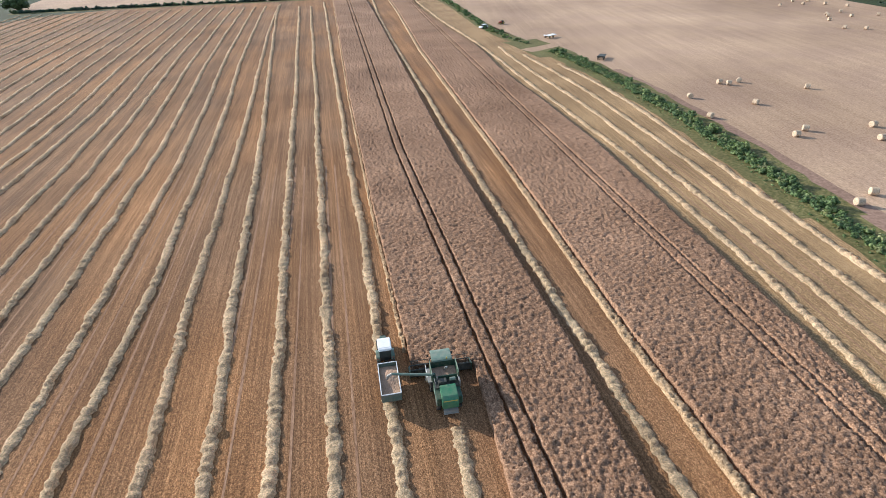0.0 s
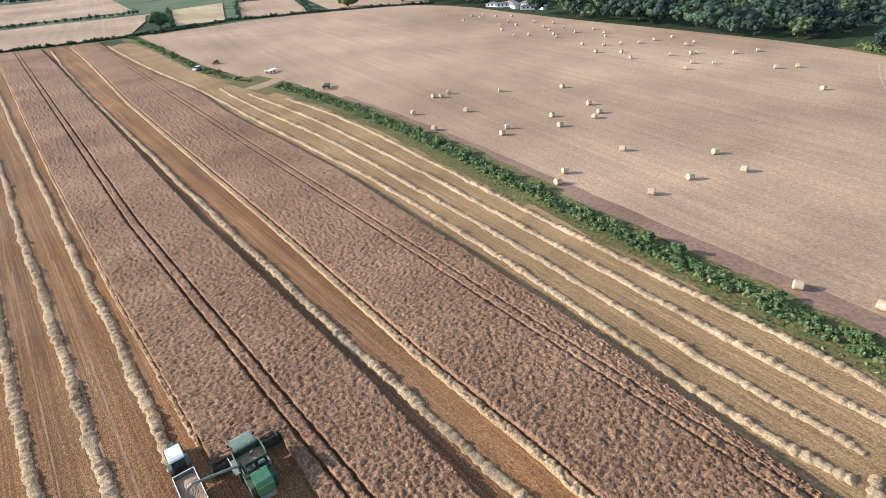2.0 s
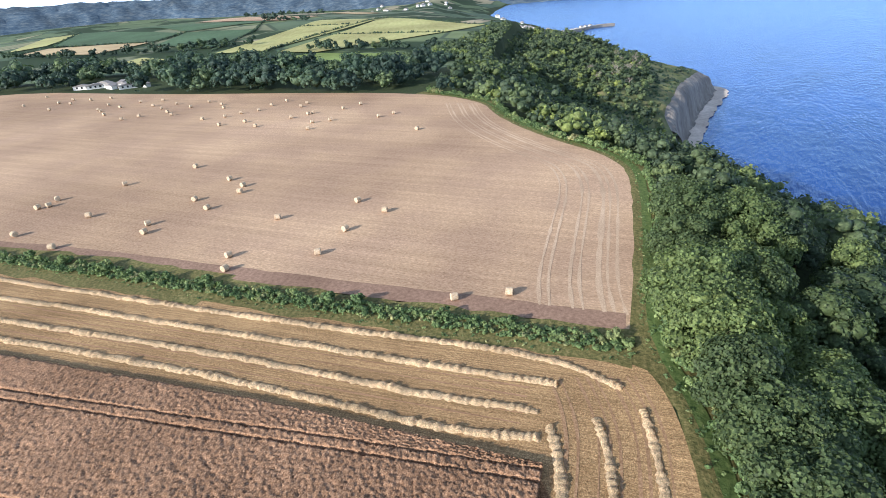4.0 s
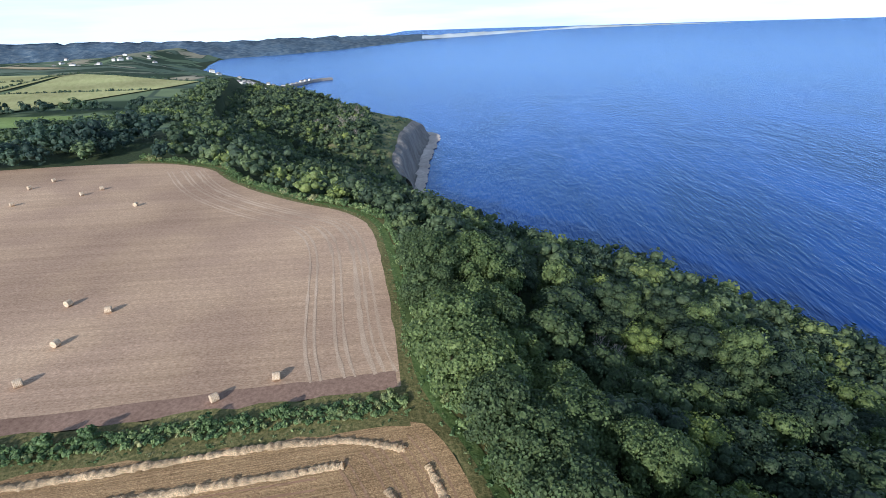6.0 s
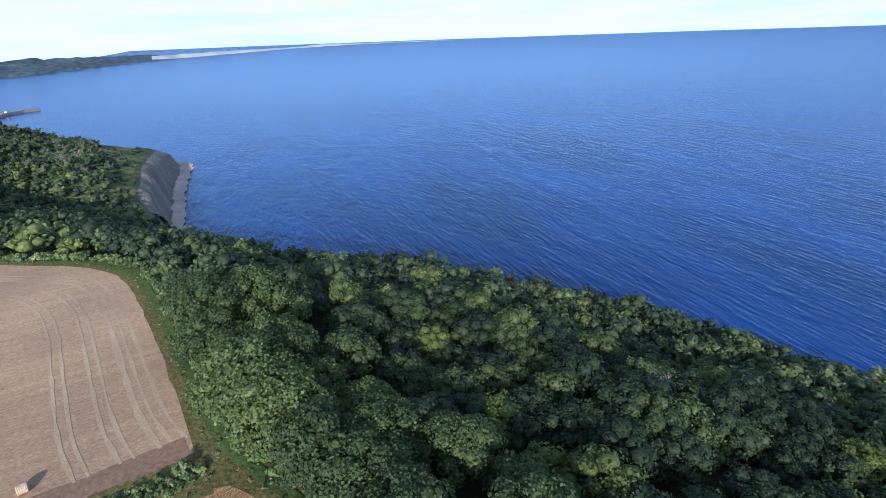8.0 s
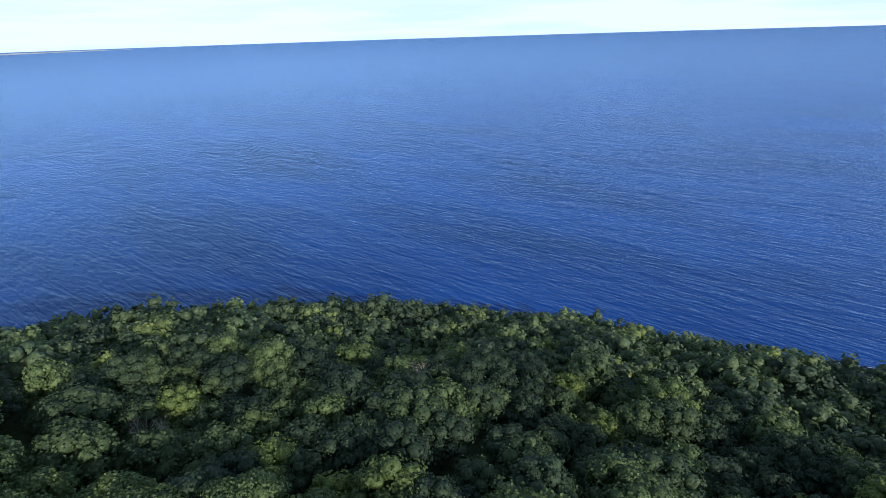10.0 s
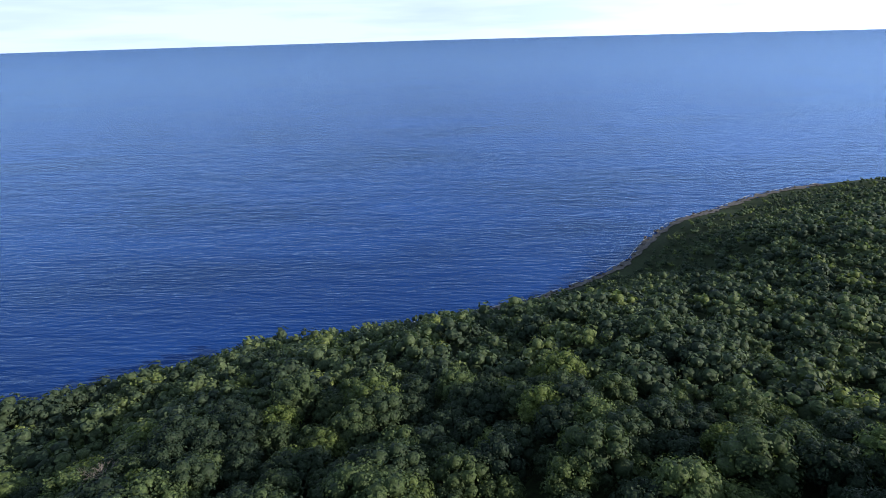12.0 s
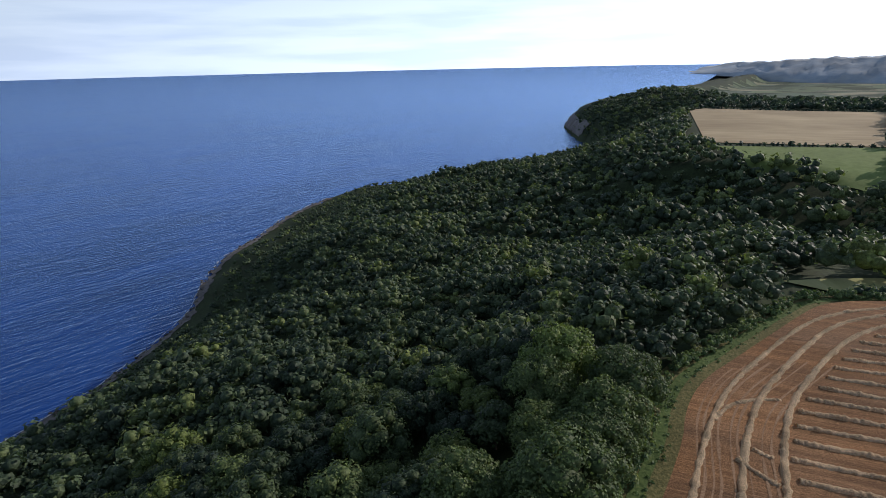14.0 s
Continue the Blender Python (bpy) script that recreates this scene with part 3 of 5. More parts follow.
# headland rounds along the wood
ROUND_1 = ((55.5, -5.2), (53.2, -6.1), (49.3, -6.6), (43, -8), (0, -7.5), (-30, -3), (-57.2, 1.3), (-65.9, 0.7), (-73.3, 0.1), (-82, 1.7), (-92.3, 6.3), (-108.6, 12.8), (-124.7, 20.4), (-131.4, 24.5), (-136.4, 28.5), (-141, 37.9), (-148, 58))
ROUND_2 = ((52.6, 0.2), (50, -1), (45, -2.5), (40.8, -3.2), (0, -1.5), (-30, 4), (-60.8, 7.5), (-66, 6.5), (-71.1, 5.3), (-76.9, 5.8), (-87.6, 9.5), (-102.3, 15.4), (-117.3, 20.8), (-128.5, 27.4), (-134.4, 31.6), (-138, 39), (-144, 60))
ROUND_3 = ((49.8, 5.3), (47.8, 4.4), (45.1, 3.2), (42.3, 2.2), (39.4, 1.8), (0, 4), (-40, 13), (-62.7, 12.4), (-68.7, 10.6), (-75.2, 10.6), (-85.9, 13.7), (-100.6, 19), (-118.8, 27.1), (-130.4, 33.6), (-134.5, 39), (-140, 60))
swath(ROUND_1, 1.0, 0.3, 1.0, 400)
swath(ROUND_2, 1.0, 0.34, 1.0, 410)
swath(ROUND_3, 1.1, 0.38, 1.0, 420)
# straw turned off the rounds where the machine swung back into the rows
swath(((-74, 2.0), (-79, 3.0), (-83, 5.2), (-85.8, 8.4), (-87.3, 14.3)), 0.8, 0.22, 1.0, 430)
swath(((-71, 6.4), (-69.5, 8.8), (-68.6, 12.2)), 0.8, 0.26, 1.0, 437)
swath(((-68, 4.9), (-64.2, 6.8), (-62.6, 9.3), (-63, 12.8)), 0.9, 0.28, 1.0, 444)


# ---- woods ----
def ico(fine):
    bm = bmesh.new()
    bmesh.ops.create_icosphere(bm, subdivisions=fine, radius=1)
    v = np.array([p.co[:] for p in bm.verts])
    f = np.array([[q.index for q in t.verts] for t in bm.faces])
    bm.free()
    return v, f


ICO_V, ICO_F = ico(1)
LOBES = {1: (ICO_V, ICO_F), 2: ico(2)}


def crown_arrays(rnd, R, H, lobes, cards, size, base, fine=1, loose=False):
    """A domed crown: a dark core, and lobes over it, each covered with small tilted leaf clumps. base: the crown's foot."""
    V, F, n0 = [], [], 0
    ball, faces = LOBES[fine]
    mid, turn0 = np.array([0, 0, base + H * 0.40]), rnd.rand() * 6.28
    for k in range(lobes):
        if k == 0:
            way, c, r = np.array([0, 0, 1.0]), mid, R * 0.70
        else:
            up = 1 - 1.22 * (k - 0.5) / max(1, lobes - 1)
            an = turn0 + k * 2.399 + (rnd.rand() - 0.5) * 0.7
            flat = math.sqrt(max(0.0, 1 - up * up))
            way = np.array([math.cos(an) * flat, math.sin(an) * flat, up])
            out = 0.64 + 0.22 * rnd.rand()
            c = mid + way * (R * out, R * out, H * 0.48 * (0.74 + 0.3 * rnd.rand()))
            r = R * (0.22 + 0.15 * rnd.rand()) * (1.0 if loose else 1.16 if lobes > 14 else 1.4)
        v = ball * r * (0.74 if loose else 0.86) * (0.80 + 0.2 * fine * rnd.rand(len(ball), 1)) * (1, 1, 0.85) + c
        V.append(v), F.append(faces + n0)
        n0 += len(v)
        m_ = int(cards * (0.8 if k == 0 else 1) * (r / R / 0.34 if k else 1))
        d = rnd.randn(m_, 3) + way * 0.8 + (0, 0, 0.25)
        d /= np.linalg.norm(d, axis=1, keepdims=True)
        p = c + d * r * ((0.80 if loose else 0.90) + (0.34 if loose else 0.22) * rnd.rand(m_, 1)) * (1, 1, 0.9)
        nn = d + (0, 0, 0.3) + rnd.randn(m_, 3) * (0.5 if loose else 0.4)
        nn /= np.linalg.norm(nn, axis=1, keepdims=True)
        t = np.cross(nn, rnd.randn(m_, 3))
        t /= np.linalg.norm(t, axis=1, keepdims=True) + 1e-9
        w = np.cross(nn, t)
        s = size * (0.55 + 0.8 * rnd.rand(m_, 1))
        q = np.stack([p - t * s, p - w * s * 0.75 + nn * s * 0.25, p + t * s, p + w * s * 0.75 + nn * s * 0.25], 1).reshape(-1, 3)
        b_ = n0 + np.arange(m_)[:, None] * 4
        F.append(np.concatenate([b_ + [0, 1, 2], b_ + [0, 2, 3]], 0))
        V.append(q)
        n0 += 4 * m_
    return np.concatenate(V), np.concatenate(F)


def trunk_bm(rnd, h, r):
    bm = bmesh.new()
    bmesh.ops.create_cone(bm, cap_ends=True, segments=8, radius1=r * 1.3, radius2=r * 0.6, depth=h, matrix=Matrix.Translation((0, 0, h / 2 - 0.4)))
    for k in range(4):
        a = k * 1.6 + rnd.rand()
        m = Matrix.Translation((math.cos(a) * h * 0.14, math.sin(a) * h * 0.14, h * 0.82)) @ Euler((0.55 * -math.sin(a), 0.55 * math.cos(a), 0)).to_matrix().to_4x4()
        bmesh.ops.create_cone(bm, cap_ends=False, segments=5, radius1=r * 0.5, radius2=r * 0.2, depth=h * 0.55, matrix=m)
    return bm


def make_tree(seed, R, H, lobes=24, cards=36, size=0.33, leaves=None, fine=2):
    rnd = np.random.RandomState(seed)
    t = thing("tree", 0, 0, -500, label="broad leafy green deciduous tree in the cliff wood", category="tree", group="trees of the cliff wood")
    base = H * 0.12
    part("trunk", trunk_bm(rnd, H * 0.6, R * 0.06), M_BARK, t)
    v, f = crown_arrays(rnd, R, H - base, lobes, cards, size, base, fine, cards > 150)
    part("crown", mesh_of("crown", v, f, leaves or M_LEAF), None, t)
    return t


def wood_points(x0, x1, y0, y1, step, keep, seed):
    rnd = np.random.RandomState(seed)
    X, Y = np.meshgrid(np.arange(x0, x1, step), np.arange(y0, y1, step))
    X, Y = X + (rnd.rand(*X.shape) - 0.5) * step * 0.75, Y + (rnd.rand(*X.shape) - 0.5) * step * 0.75
    m = keep(X, Y)
    return np.stack([X[m], Y[m]], 1)


def in_wood(x, y):
    u = slope_u(x, y)
    e = np.interp(x, EDGE_X, EDGE_Y)
    bare = (x > 430) & (u > np.interp(x, (430, 520, 600, 720), (0.88, 0.80, 0.75, 0.66)))
    return (u < np.where(x < -60, 0.958, 0.945)) & (e - y > 4.5) & ~bare


ex = np.arange(-150, 262, 8.6)
rnd = np.random.RandomState(4)
rim = np.stack([ex + rnd.rand(len(ex)) * 2, np.interp(ex, EDGE_X, EDGE_Y) - 4.4 - rnd.rand(len(ex)) * 2], 1)
pts = wood_points(-260, 230, -440, 60, 7.2, lambda x, y: in_wood(x, y) & (np.interp(x, EDGE_X, EDGE_Y) - y > 11), 1)
pts = np.concatenate([rim, pts])
d = np.hypot(pts[:, 0] * 0.8 - 12, pts[:, 1] + 34)
order = np.argsort(d)
near, rest = pts[order[:300]], pts[order[300:]]
# six kinds in the lighter leaves, then six in the shade-darkened ones
kinds = [make_tree(31 + k, 4.2 + 0.36 * (k % 6), 8.5 + 0.7 * (k % 6), 20, 58, 0.28, leaves=M_LEAF if k < 6 else M_LEAF_SHADED, fine=1) for k in range(12)]
kinds += [make_tree(61 + k, 4.4 + 0.5 * k, 8.5 + 0.8 * k, 24, 190, 0.215, None, 1) for k in range(5)]
rnd = np.random.RandomState(5)
for x, y in near:
    inside = np.interp(x, EDGE_X, EDGE_Y) - y
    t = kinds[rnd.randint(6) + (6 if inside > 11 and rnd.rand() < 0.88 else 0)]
    if inside < 24 and rnd.rand() < 0.22 and inside > 11:
        continue
    if inside < 20 and -85 < x < 115:
        t = kinds[12 + rnd.randint(5)]
    s = (1.0 + 0.25 * rnd.rand()) if inside < 11 else (0.68 + 0.36 * rnd.rand() + 0.22 * (inside < 24))
    q = copy_thing(t, pose(x, y, float(land(x, y)) - 0.2, 0, 0, rnd.rand() * 360) @ Matrix.Scale(s, 4))
    q.scale = (s, s, s * (0.9 + 0.2 * rnd.rand()))
for t in kinds:
    for o in (*t.children_recursive, t):
        bpy.data.objects.remove(o)


def joined_wood(points, R, H, lobes, cards, size, seed, label, name="woodland", variants=5, material=None):
    """Many trees too far off to pick apart, as one mesh."""
    rnd = np.random.RandomState(seed)
    kinds_ = [crown_arrays(rnd, R, H * 0.8, lobes, cards, size, H * 0.15) for _ in range(variants)]
    V, F, T, n0 = [], [], [], 0
    for x, y in points:
        v, f = kinds_[rnd.randint(variants)]
        a, s = rnd.rand() * 6.283, 0.70 + 0.72 * rnd.rand() ** 1.5
        if name == "woodland":
            # stunted by the wind close to the western shore, taller to the east
            s *= 1 + (np.interp(x, (-350, -120, -25, 60, 180, 260), (0.5, 0.6, 1.0, 1.3, 1.3, 1.0)) - 1) * np.interp(slope_u(x, y), (0.7, 0.88), (0, 1)) * (x > -900)
        ca, sa_ = math.cos(a) * s, math.sin(a) * s
        w = np.stack([v[:, 0] * ca - v[:, 1] * sa_ + x, v[:, 0] * sa_ + v[:, 1] * ca + y, v[:, 2] * s + float(land(x, y)) - 0.3], 1)
        V.append(w), F.append(f + n0), T.append(np.full(len(w), rnd.rand() ** 1.5))
        n0 += len(w)
    me = mesh_of(name, np.concatenate(V), np.concatenate(F), material or M_LEAF_FAR)
    at = me.attributes.new("tone", "FLOAT", "POINT")
    at.data.foreach_set("value", np.concatenate(T).astype(np.float32))
    return tagged(new(name, me), label, "woodland", kind="stuff")


joined_wood(rest[:560], 4.3, 8.8, 9, 13, 0.5, 3, "dense green woodland on the coastal slope")
joined_wood(rest[560:], 4.3, 8.6, 5, 5, 0.7, 33, "dense green woodland lower on the coastal slope")
mid_w = wood_points(-700, -260, -640, 60, 8.2, in_wood, 6)
joined_wood(mid_w, 5.2, 8.5, 3, 3, 1.3, 18, "dense woodland further along the coast")
far_w = wood_points(-1250, -700, -640, 60, 10.5, in_wood, 6)
belts = np.concatenate([wood_points(-880, -732, -60, 240, 9.5, lambda x, y: y > np.interp(x, EDGE_X, EDGE_Y) - 4, 14), wood_points(-730, -300, 90, 210, 9.0, lambda x, y: (y > 150 - (x + 730) * 0.19 + 4) & (y < 190 - (x + 730) * 0.19), 15)])
joined_wood(belts, 5.4, 9, 3, 8, 1.3, 16, "belt of dark trees round the cliff-top fields", material=M_LEAF_BELT)
far_e = wood_points(230, 1000, -200, 330, 7.6, lambda x, y: (in_wood(x, y) | ((x > 400) & (x < 760) & (y < np.interp(x, (400, 520, 640, 760), (215, 185, 165, 175))) & (slope_u(x, y) < 0.1))) & (x > 230), 7)
joined_wood(far_w, 6.0, 9, 3, 3, 1.5, 8, "distant woodland on the western headland")
joined_wood(far_e, 4.4, 7.2, 3, 4, 0.9, 9, "close low woodland on the eastern headland")
gully = wood_points(-380, -165, 30, 200, 8.5, lambda x, y: (y > np.interp(x, EDGE_X, EDGE_Y) - 5) & (x < -166 - (y - 40) * 0.25) & (x > -300 - (y - 60) * 0.1), 9)
joined_wood(gully, 5.0, 10, 6, 9, 0.9, 10, "dark wood in the gully")
behind = wood_points(252, 330, 60, 400, 11.5, lambda x, y: (y > np.interp(x, EDGE_X, EDGE_Y)) & (hash_noise(x / 17, y / 17, 9) > 0.33) & ~((x < 284) & (y > 276) & (y < 330)), 12)
joined_wood(behind, 6.4, 12, 8, 14, 0.8, 13, "belt of dark trees behind the bale field", material=M_LEAF_BELT)


# ---- banks, tracks and hedges ----
def ribbon(name, line, w, material, up, label, category, step=3.0, wobble=0.3, seed=0):
    """A draped strip of ground along a line."""
    pts_ = smoothed(line, 3)
    s = np.concatenate([[0], np.cumsum(np.hypot(*np.diff(pts_, axis=0).T))])
    q = np.linspace(0, s[-1], max(3, int(s[-1] / step)))
    cx, cy = np.interp(q, s, pts_[:, 0]), np.interp(q, s, pts_[:, 1])
    tx, ty = np.gradient(cx), np.gradient(cy)
    ln = np.hypot(tx, ty) + 1e-9
    a = np.linspace(-0.5, 0.5, 5)
    wv = w * (1 + wobble * (hash_noise(q / 4, q * 0, seed + 2) - 0.5))
    X = cx[:, None] + (ty / ln)[:, None] * a * wv[:, None]
    Y = cy[:, None] - (tx / ln)[:, None] * a * wv[:, None]
    return tagged(new(name, grid_mesh(name, X, Y, land(X, Y) + up, material)), label, category, kind="structure")


WOODSIDE = ((-206, 150), (-185, 110), (-165, 80), (-152, 52), (-147.5, 40), (-143.5, 29.5), (-137, 21.8), (-129, 17.6), (-113.2, 9.7), (-99.8, 3.3), (-89, -2.3), (-77.3, -4.7), (-64.9, -4.3), (-30, -9.5), (0, -13.3), (43, -13.2), (53.4, -11.6), (59.5, -9.8), (65, -7.6), (74, -6.2), (118, -6.4), (145, -5), (159, 3.5), (176, 23), (203, 44), (229, 55), (250, 92))
ribbon("grass_verge", WOODSIDE, 10.0, M_BANK, 0.015, "rough grass under the wood edge", "verge", 3.0, 0.1, 13)
ribbon("grass_verge", WOODSIDE, 3.6, M_BANK, 0.05, "strip of rough yellowing grass beside the wood", "verge", seed=3)
ribbon("grass_track", tuple((x + 0.3, y - 0.9) for x, y in WOODSIDE), 1.9, M_GRASS, 0.09, "dark green mown track along the wood edge", "track", seed=5)
HEDGE = ((65.8, -4.5), (66.0, 5), (66.1, 22), (66.3, 42), (66.6, 66), (67.6, 94), (67.6, 122), (65.5, 158), (59.5, 196))
HEDGE_N = ((54, 212), (49, 228), (45.5, 245), (42, 290), (40, 330), (37, 362), (35.5, 396))
ribbon("hedge_bank", ((66, -8), (66, 20), (67, 80), (66.5, 130), (62, 175), (57, 205), (50, 232), (45, 270), (41, 330), (36, 400)), 17, M_BANK, 0.024, "dry weedy ground between the two fields", "bank", 3.0, 0.1, 17)
ribbon("hedge_bank", HEDGE[4:], 10.6, M_BANK, 0.055, "weedy bank with dry grass beside the hedge", "bank", seed=16)
ribbon("hedge_bank", HEDGE, 8.4, M_BANK, 0.06, "weedy bank with dry grass under the hedge", "bank", seed=6)
ribbon("hedge_bank", HEDGE_N, 6.5, M_BANK, 0.06, "dry weedy bank with bare soil", "bank", seed=7)
# bare soil margin, its colour deepened with the hedge's shadow
M_SHADE_SOIL = soil_material("shaded_bare_soil", (0.18, 0.11, 0.08), (0.26, 0.165, 0.12), (0.34, 0.225, 0.165), 1.4, 0.05, None, 0.5, 0.06)
ribbon("cultivated_margin", ((72.0, -3.5), (72.3, 20), (72.5, 60), (73.0, 100), (72.4, 132), (69.5, 165)), 4.4, M_SHADE_SOIL, 0.05, "bare brown margin along the hedge, darkened for its shadow", "field margin", seed=8)
ribbon("hedge_bank", ((59, 188), (57.5, 197), (55.5, 207), (52, 219)), 15, M_BANK, 0.085, "dry weedy ground at the gateway", "bank", 1.5, 0.1, 19)
ribbon("farm_gateway", ((50, 199), (57, 203), (66, 209)), 6, M_STUBBLE_PALE, 0.11, "pale trodden gateway through the hedge", "gateway", 1.5, seed=9)
ribbon("field_headland", ((-230, 378), (-140, 388), (-60, 394), (0, 393), (34, 393)), 7, M_BANK, 0.06, "pale strip of dry grass at the field end", "headland", seed=10)
M_TRACK = soil_material("pressed_straw", (0.17, 0.095, 0.052), (0.34, 0.205, 0.118), (0.50, 0.345, 0.215), 3.5, 0.05, None, 0.4, 0.05)
M_TRACK_PALE = soil_material("trodden_pale_stubble", (0.37, 0.26, 0.175), (0.49, 0.355, 0.25), (0.60, 0.46, 0.33), 3.5, 0.05, None, 0.4, 0.05)
for j, (off, w) in enumerate(((2.0, 0.5), (3.7, 0.55), (5.2, 0.9), (8.4, 0.5), (10.0, 0.6), (13.6, 0.5), (15.2, 0.5))):
    ribbon("wheel_track", ((74, -5.6 + off), (83, -4 + off), (100, -3.6 + off), (128, -3.2 + off), (143, -0.5 + off * 1.1), (150, 3 + off * 1.3), (166, 22 + off * 1.2), (192, 44 + off), (224, 57 + off)), w, M_TRACK_PALE, 0.045 + 0.004 * j, "pale pressed wheel track on the stubble", "wheel track", 1.0, 1.1, 20 + j)
M_STREWN = soil_material("straw_strewn_stubble", (0.16, 0.088, 0.052), (0.36, 0.228, 0.112), (0.54, 0.38, 0.215), 9.0, 0.06, (1, 0.45, 1, ROWS_DIR), 0.7, 0.1, speck=(12.0, 0.6, 1.45), stripes=((4.5, (1, 0.012, 1, ROWS_DIR - 5), (0.8, 0.79, 0.78), (1.13, 1.13, 1.13)),))
flat_field("strewn_headland", ((42.2, 5.2), (42.2, 5.2), (43.1, 32), (42.8, 56), (41.5, 104), (38.8, 135), (36.3, 155), (34.6, 173.5), (34.2, 198), (33, 212), (29.2, 238), (24, 277), (19.5, 320), (17.4, 360), (32, 380), (40, 290), (44, 245), (52, 205), (58.5, 176), (63.0, 130), (63.2, 20), (63.2, -5.2), (58.3, -8.1), (52.8, -9.7), (43, -11.2), (15, -11.4), (-30, -7), (-5, -4), (20, -1), (36, 1.5)), M_STREWN, 0.036, "paler stubble strewn with loose straw at the headland")
for j, (off, w) in enumerate(((0.8, 0.3), (1.9, 0.35), (3.2, 0.25), (4.3, 0.4), (6.3, 0.3), (7.4, 0.35), (8.8, 0.25), (11.2, 0.3), (12.6, 0.35))):
    ribbon("wheel_track", tuple((x * (1 - off * 0.004), y + off * 0.9) for x, y in ((60, -5.5), (54, -8), (46, -9.4), (0, -9), (-57, 0.2), (-66, -0.6), (-77, -1.2), (-88.5, 1.3), (-99, 6.4), (-112.5, 13), (-128, 20.6), (-135, 24.8), (-141, 32), (-146, 46))), w, M_TRACK, 0.045 + 0.004 * j, "pale wheel track on the headland stubble", "wheel track", 1.0, 1.2, 40 + j)
M_RUT = soil_material("rolled_stubble", (0.16, 0.083, 0.05), (0.325, 0.19, 0.115), (0.47, 0.30, 0.19), 9, 0.1, (1, 0.2, 1, ROWS_DIR), 0.6, 0.08)
for j, x0 in enumerate((-4.2, -10.0, -15.4, -26.2, -32, -43, -49, 49, 53.6)):
    for off in (0, 1.7):
        x1 = x0 + off - 0.8
        ribbon("wheel_track", ((x1, 8), (x1 - 3 if x0 < 40 else x1, 40), (x1 - 9 if x0 < 40 else x1 - 0.5, 100)), 0.24, M_RUT, 0.05, "faint paler wheel track between the swaths", "wheel track", 3.0, 0.9, 60 + j)


def bushes(name, points, R, H, lobes, cards, size, seed, label, category="hedge"):
    near_ = name in ("field_hedge", "wood_edge_scrub")
    ob = joined_wood(points, R, H, lobes, cards, size, seed, label, name, 6, M_LEAF_HEDGE if near_ else M_LEAF_BELT)
    return tagged(ob, category=category)


def along(line, step, spread, seed):
    rnd_ = np.random.RandomState(seed)
    pts_ = np.array(line, float)
    s = np.concatenate([[0], np.cumsum(np.hypot(*np.diff(pts_, axis=0).T))])
    q = np.arange(0, s[-1], step)
    q = q + rnd_.rand(len(q)) * step
    return np.stack([np.interp(q, s, pts_[:, 0]) + (rnd_.rand(len(q)) - 0.5) * spread, np.interp(q, s, pts_[:, 1]) + (rnd_.rand(len(q)) - 0.5) * spread * 0.4], 1)


bushes("field_hedge", along(HEDGE, 0.13, 3.6, 1), 0.62, 1.1, 2, 12, 0.16, 51, "low green overgrown hedge between the fields")
bushes("field_hedge", along(tuple((x + 0.8, y) for x, y in HEDGE), 5.2, 2.0, 2), 1.0, 1.8, 6, 30, 0.16, 52, "taller hawthorn bushes in the hedge")
bushes("field_hedge", along(HEDGE_N, 1.7, 3.6, 3), 0.95, 1.1, 4, 18, 0.25, 53, "sparse dry scrub along the far hedge bank")
bushes("wood_edge_scrub", along(tuple((x, y - 3.0) for x, y in WOODSIDE[3:]), 1.3, 2.4, 4), 1.3, 2.2, 5, 18, 0.24, 54, "low scrub and brambles at the wood edge", "scrub")
bushes("wood_edge_scrub", along(WOODSIDE[2:], 0.5, 3.6, 8), 0.45, 0.34, 1, 10, 0.16, 58, "tufts of rough grass and weeds along the verge", "verge grass")
bushes("wood_edge_scrub", along(tuple((x - 2.6, y) for x, y in HEDGE), 0.4, 1.8, 9), 0.4, 0.3, 1, 12, 0.15, 59, "tufts of dry weeds at the foot of the hedge", "verge grass")
bushes("boundary_hedge", along(((-230, 381), (-140, 391), (-60, 397.5), (0, 396), (30, 397), (60, 413)), 1.1, 1.6, 5), 1.3, 1.7, 3, 12, 0.4, 55, "dark clipped hedge at the field end")
bushes("boundary_hedge", along(((46, 398), (104, 423), (159, 413), (210, 400), (249, 384)), 1.2, 1.8, 6), 1.4, 2.0, 3, 12, 0.4, 56, "dark hedge at the end of the bale field")


# ---- far fields ----
def parcel(name, corners, material, label, up=0.5, k=24):
    """A field draped on the land between four corners."""
    (a, b_, c, d_) = [np.array(p, float) for p in corners]
    s, t = np.meshgrid(np.linspace(0, 1, k), np.linspace(0, 1, k))
    P = (a * (1 - s)[..., None] + b_ * s[..., None]) * (1 - t)[..., None] + (d_ * (1 - s)[..., None] + c * s[..., None]) * t[..., None]
    return tagged(new(name, grid_mesh(name, P[..., 0], P[..., 1], land(P[..., 0], P[..., 1]) + up, material)), label, "field", kind="structure")


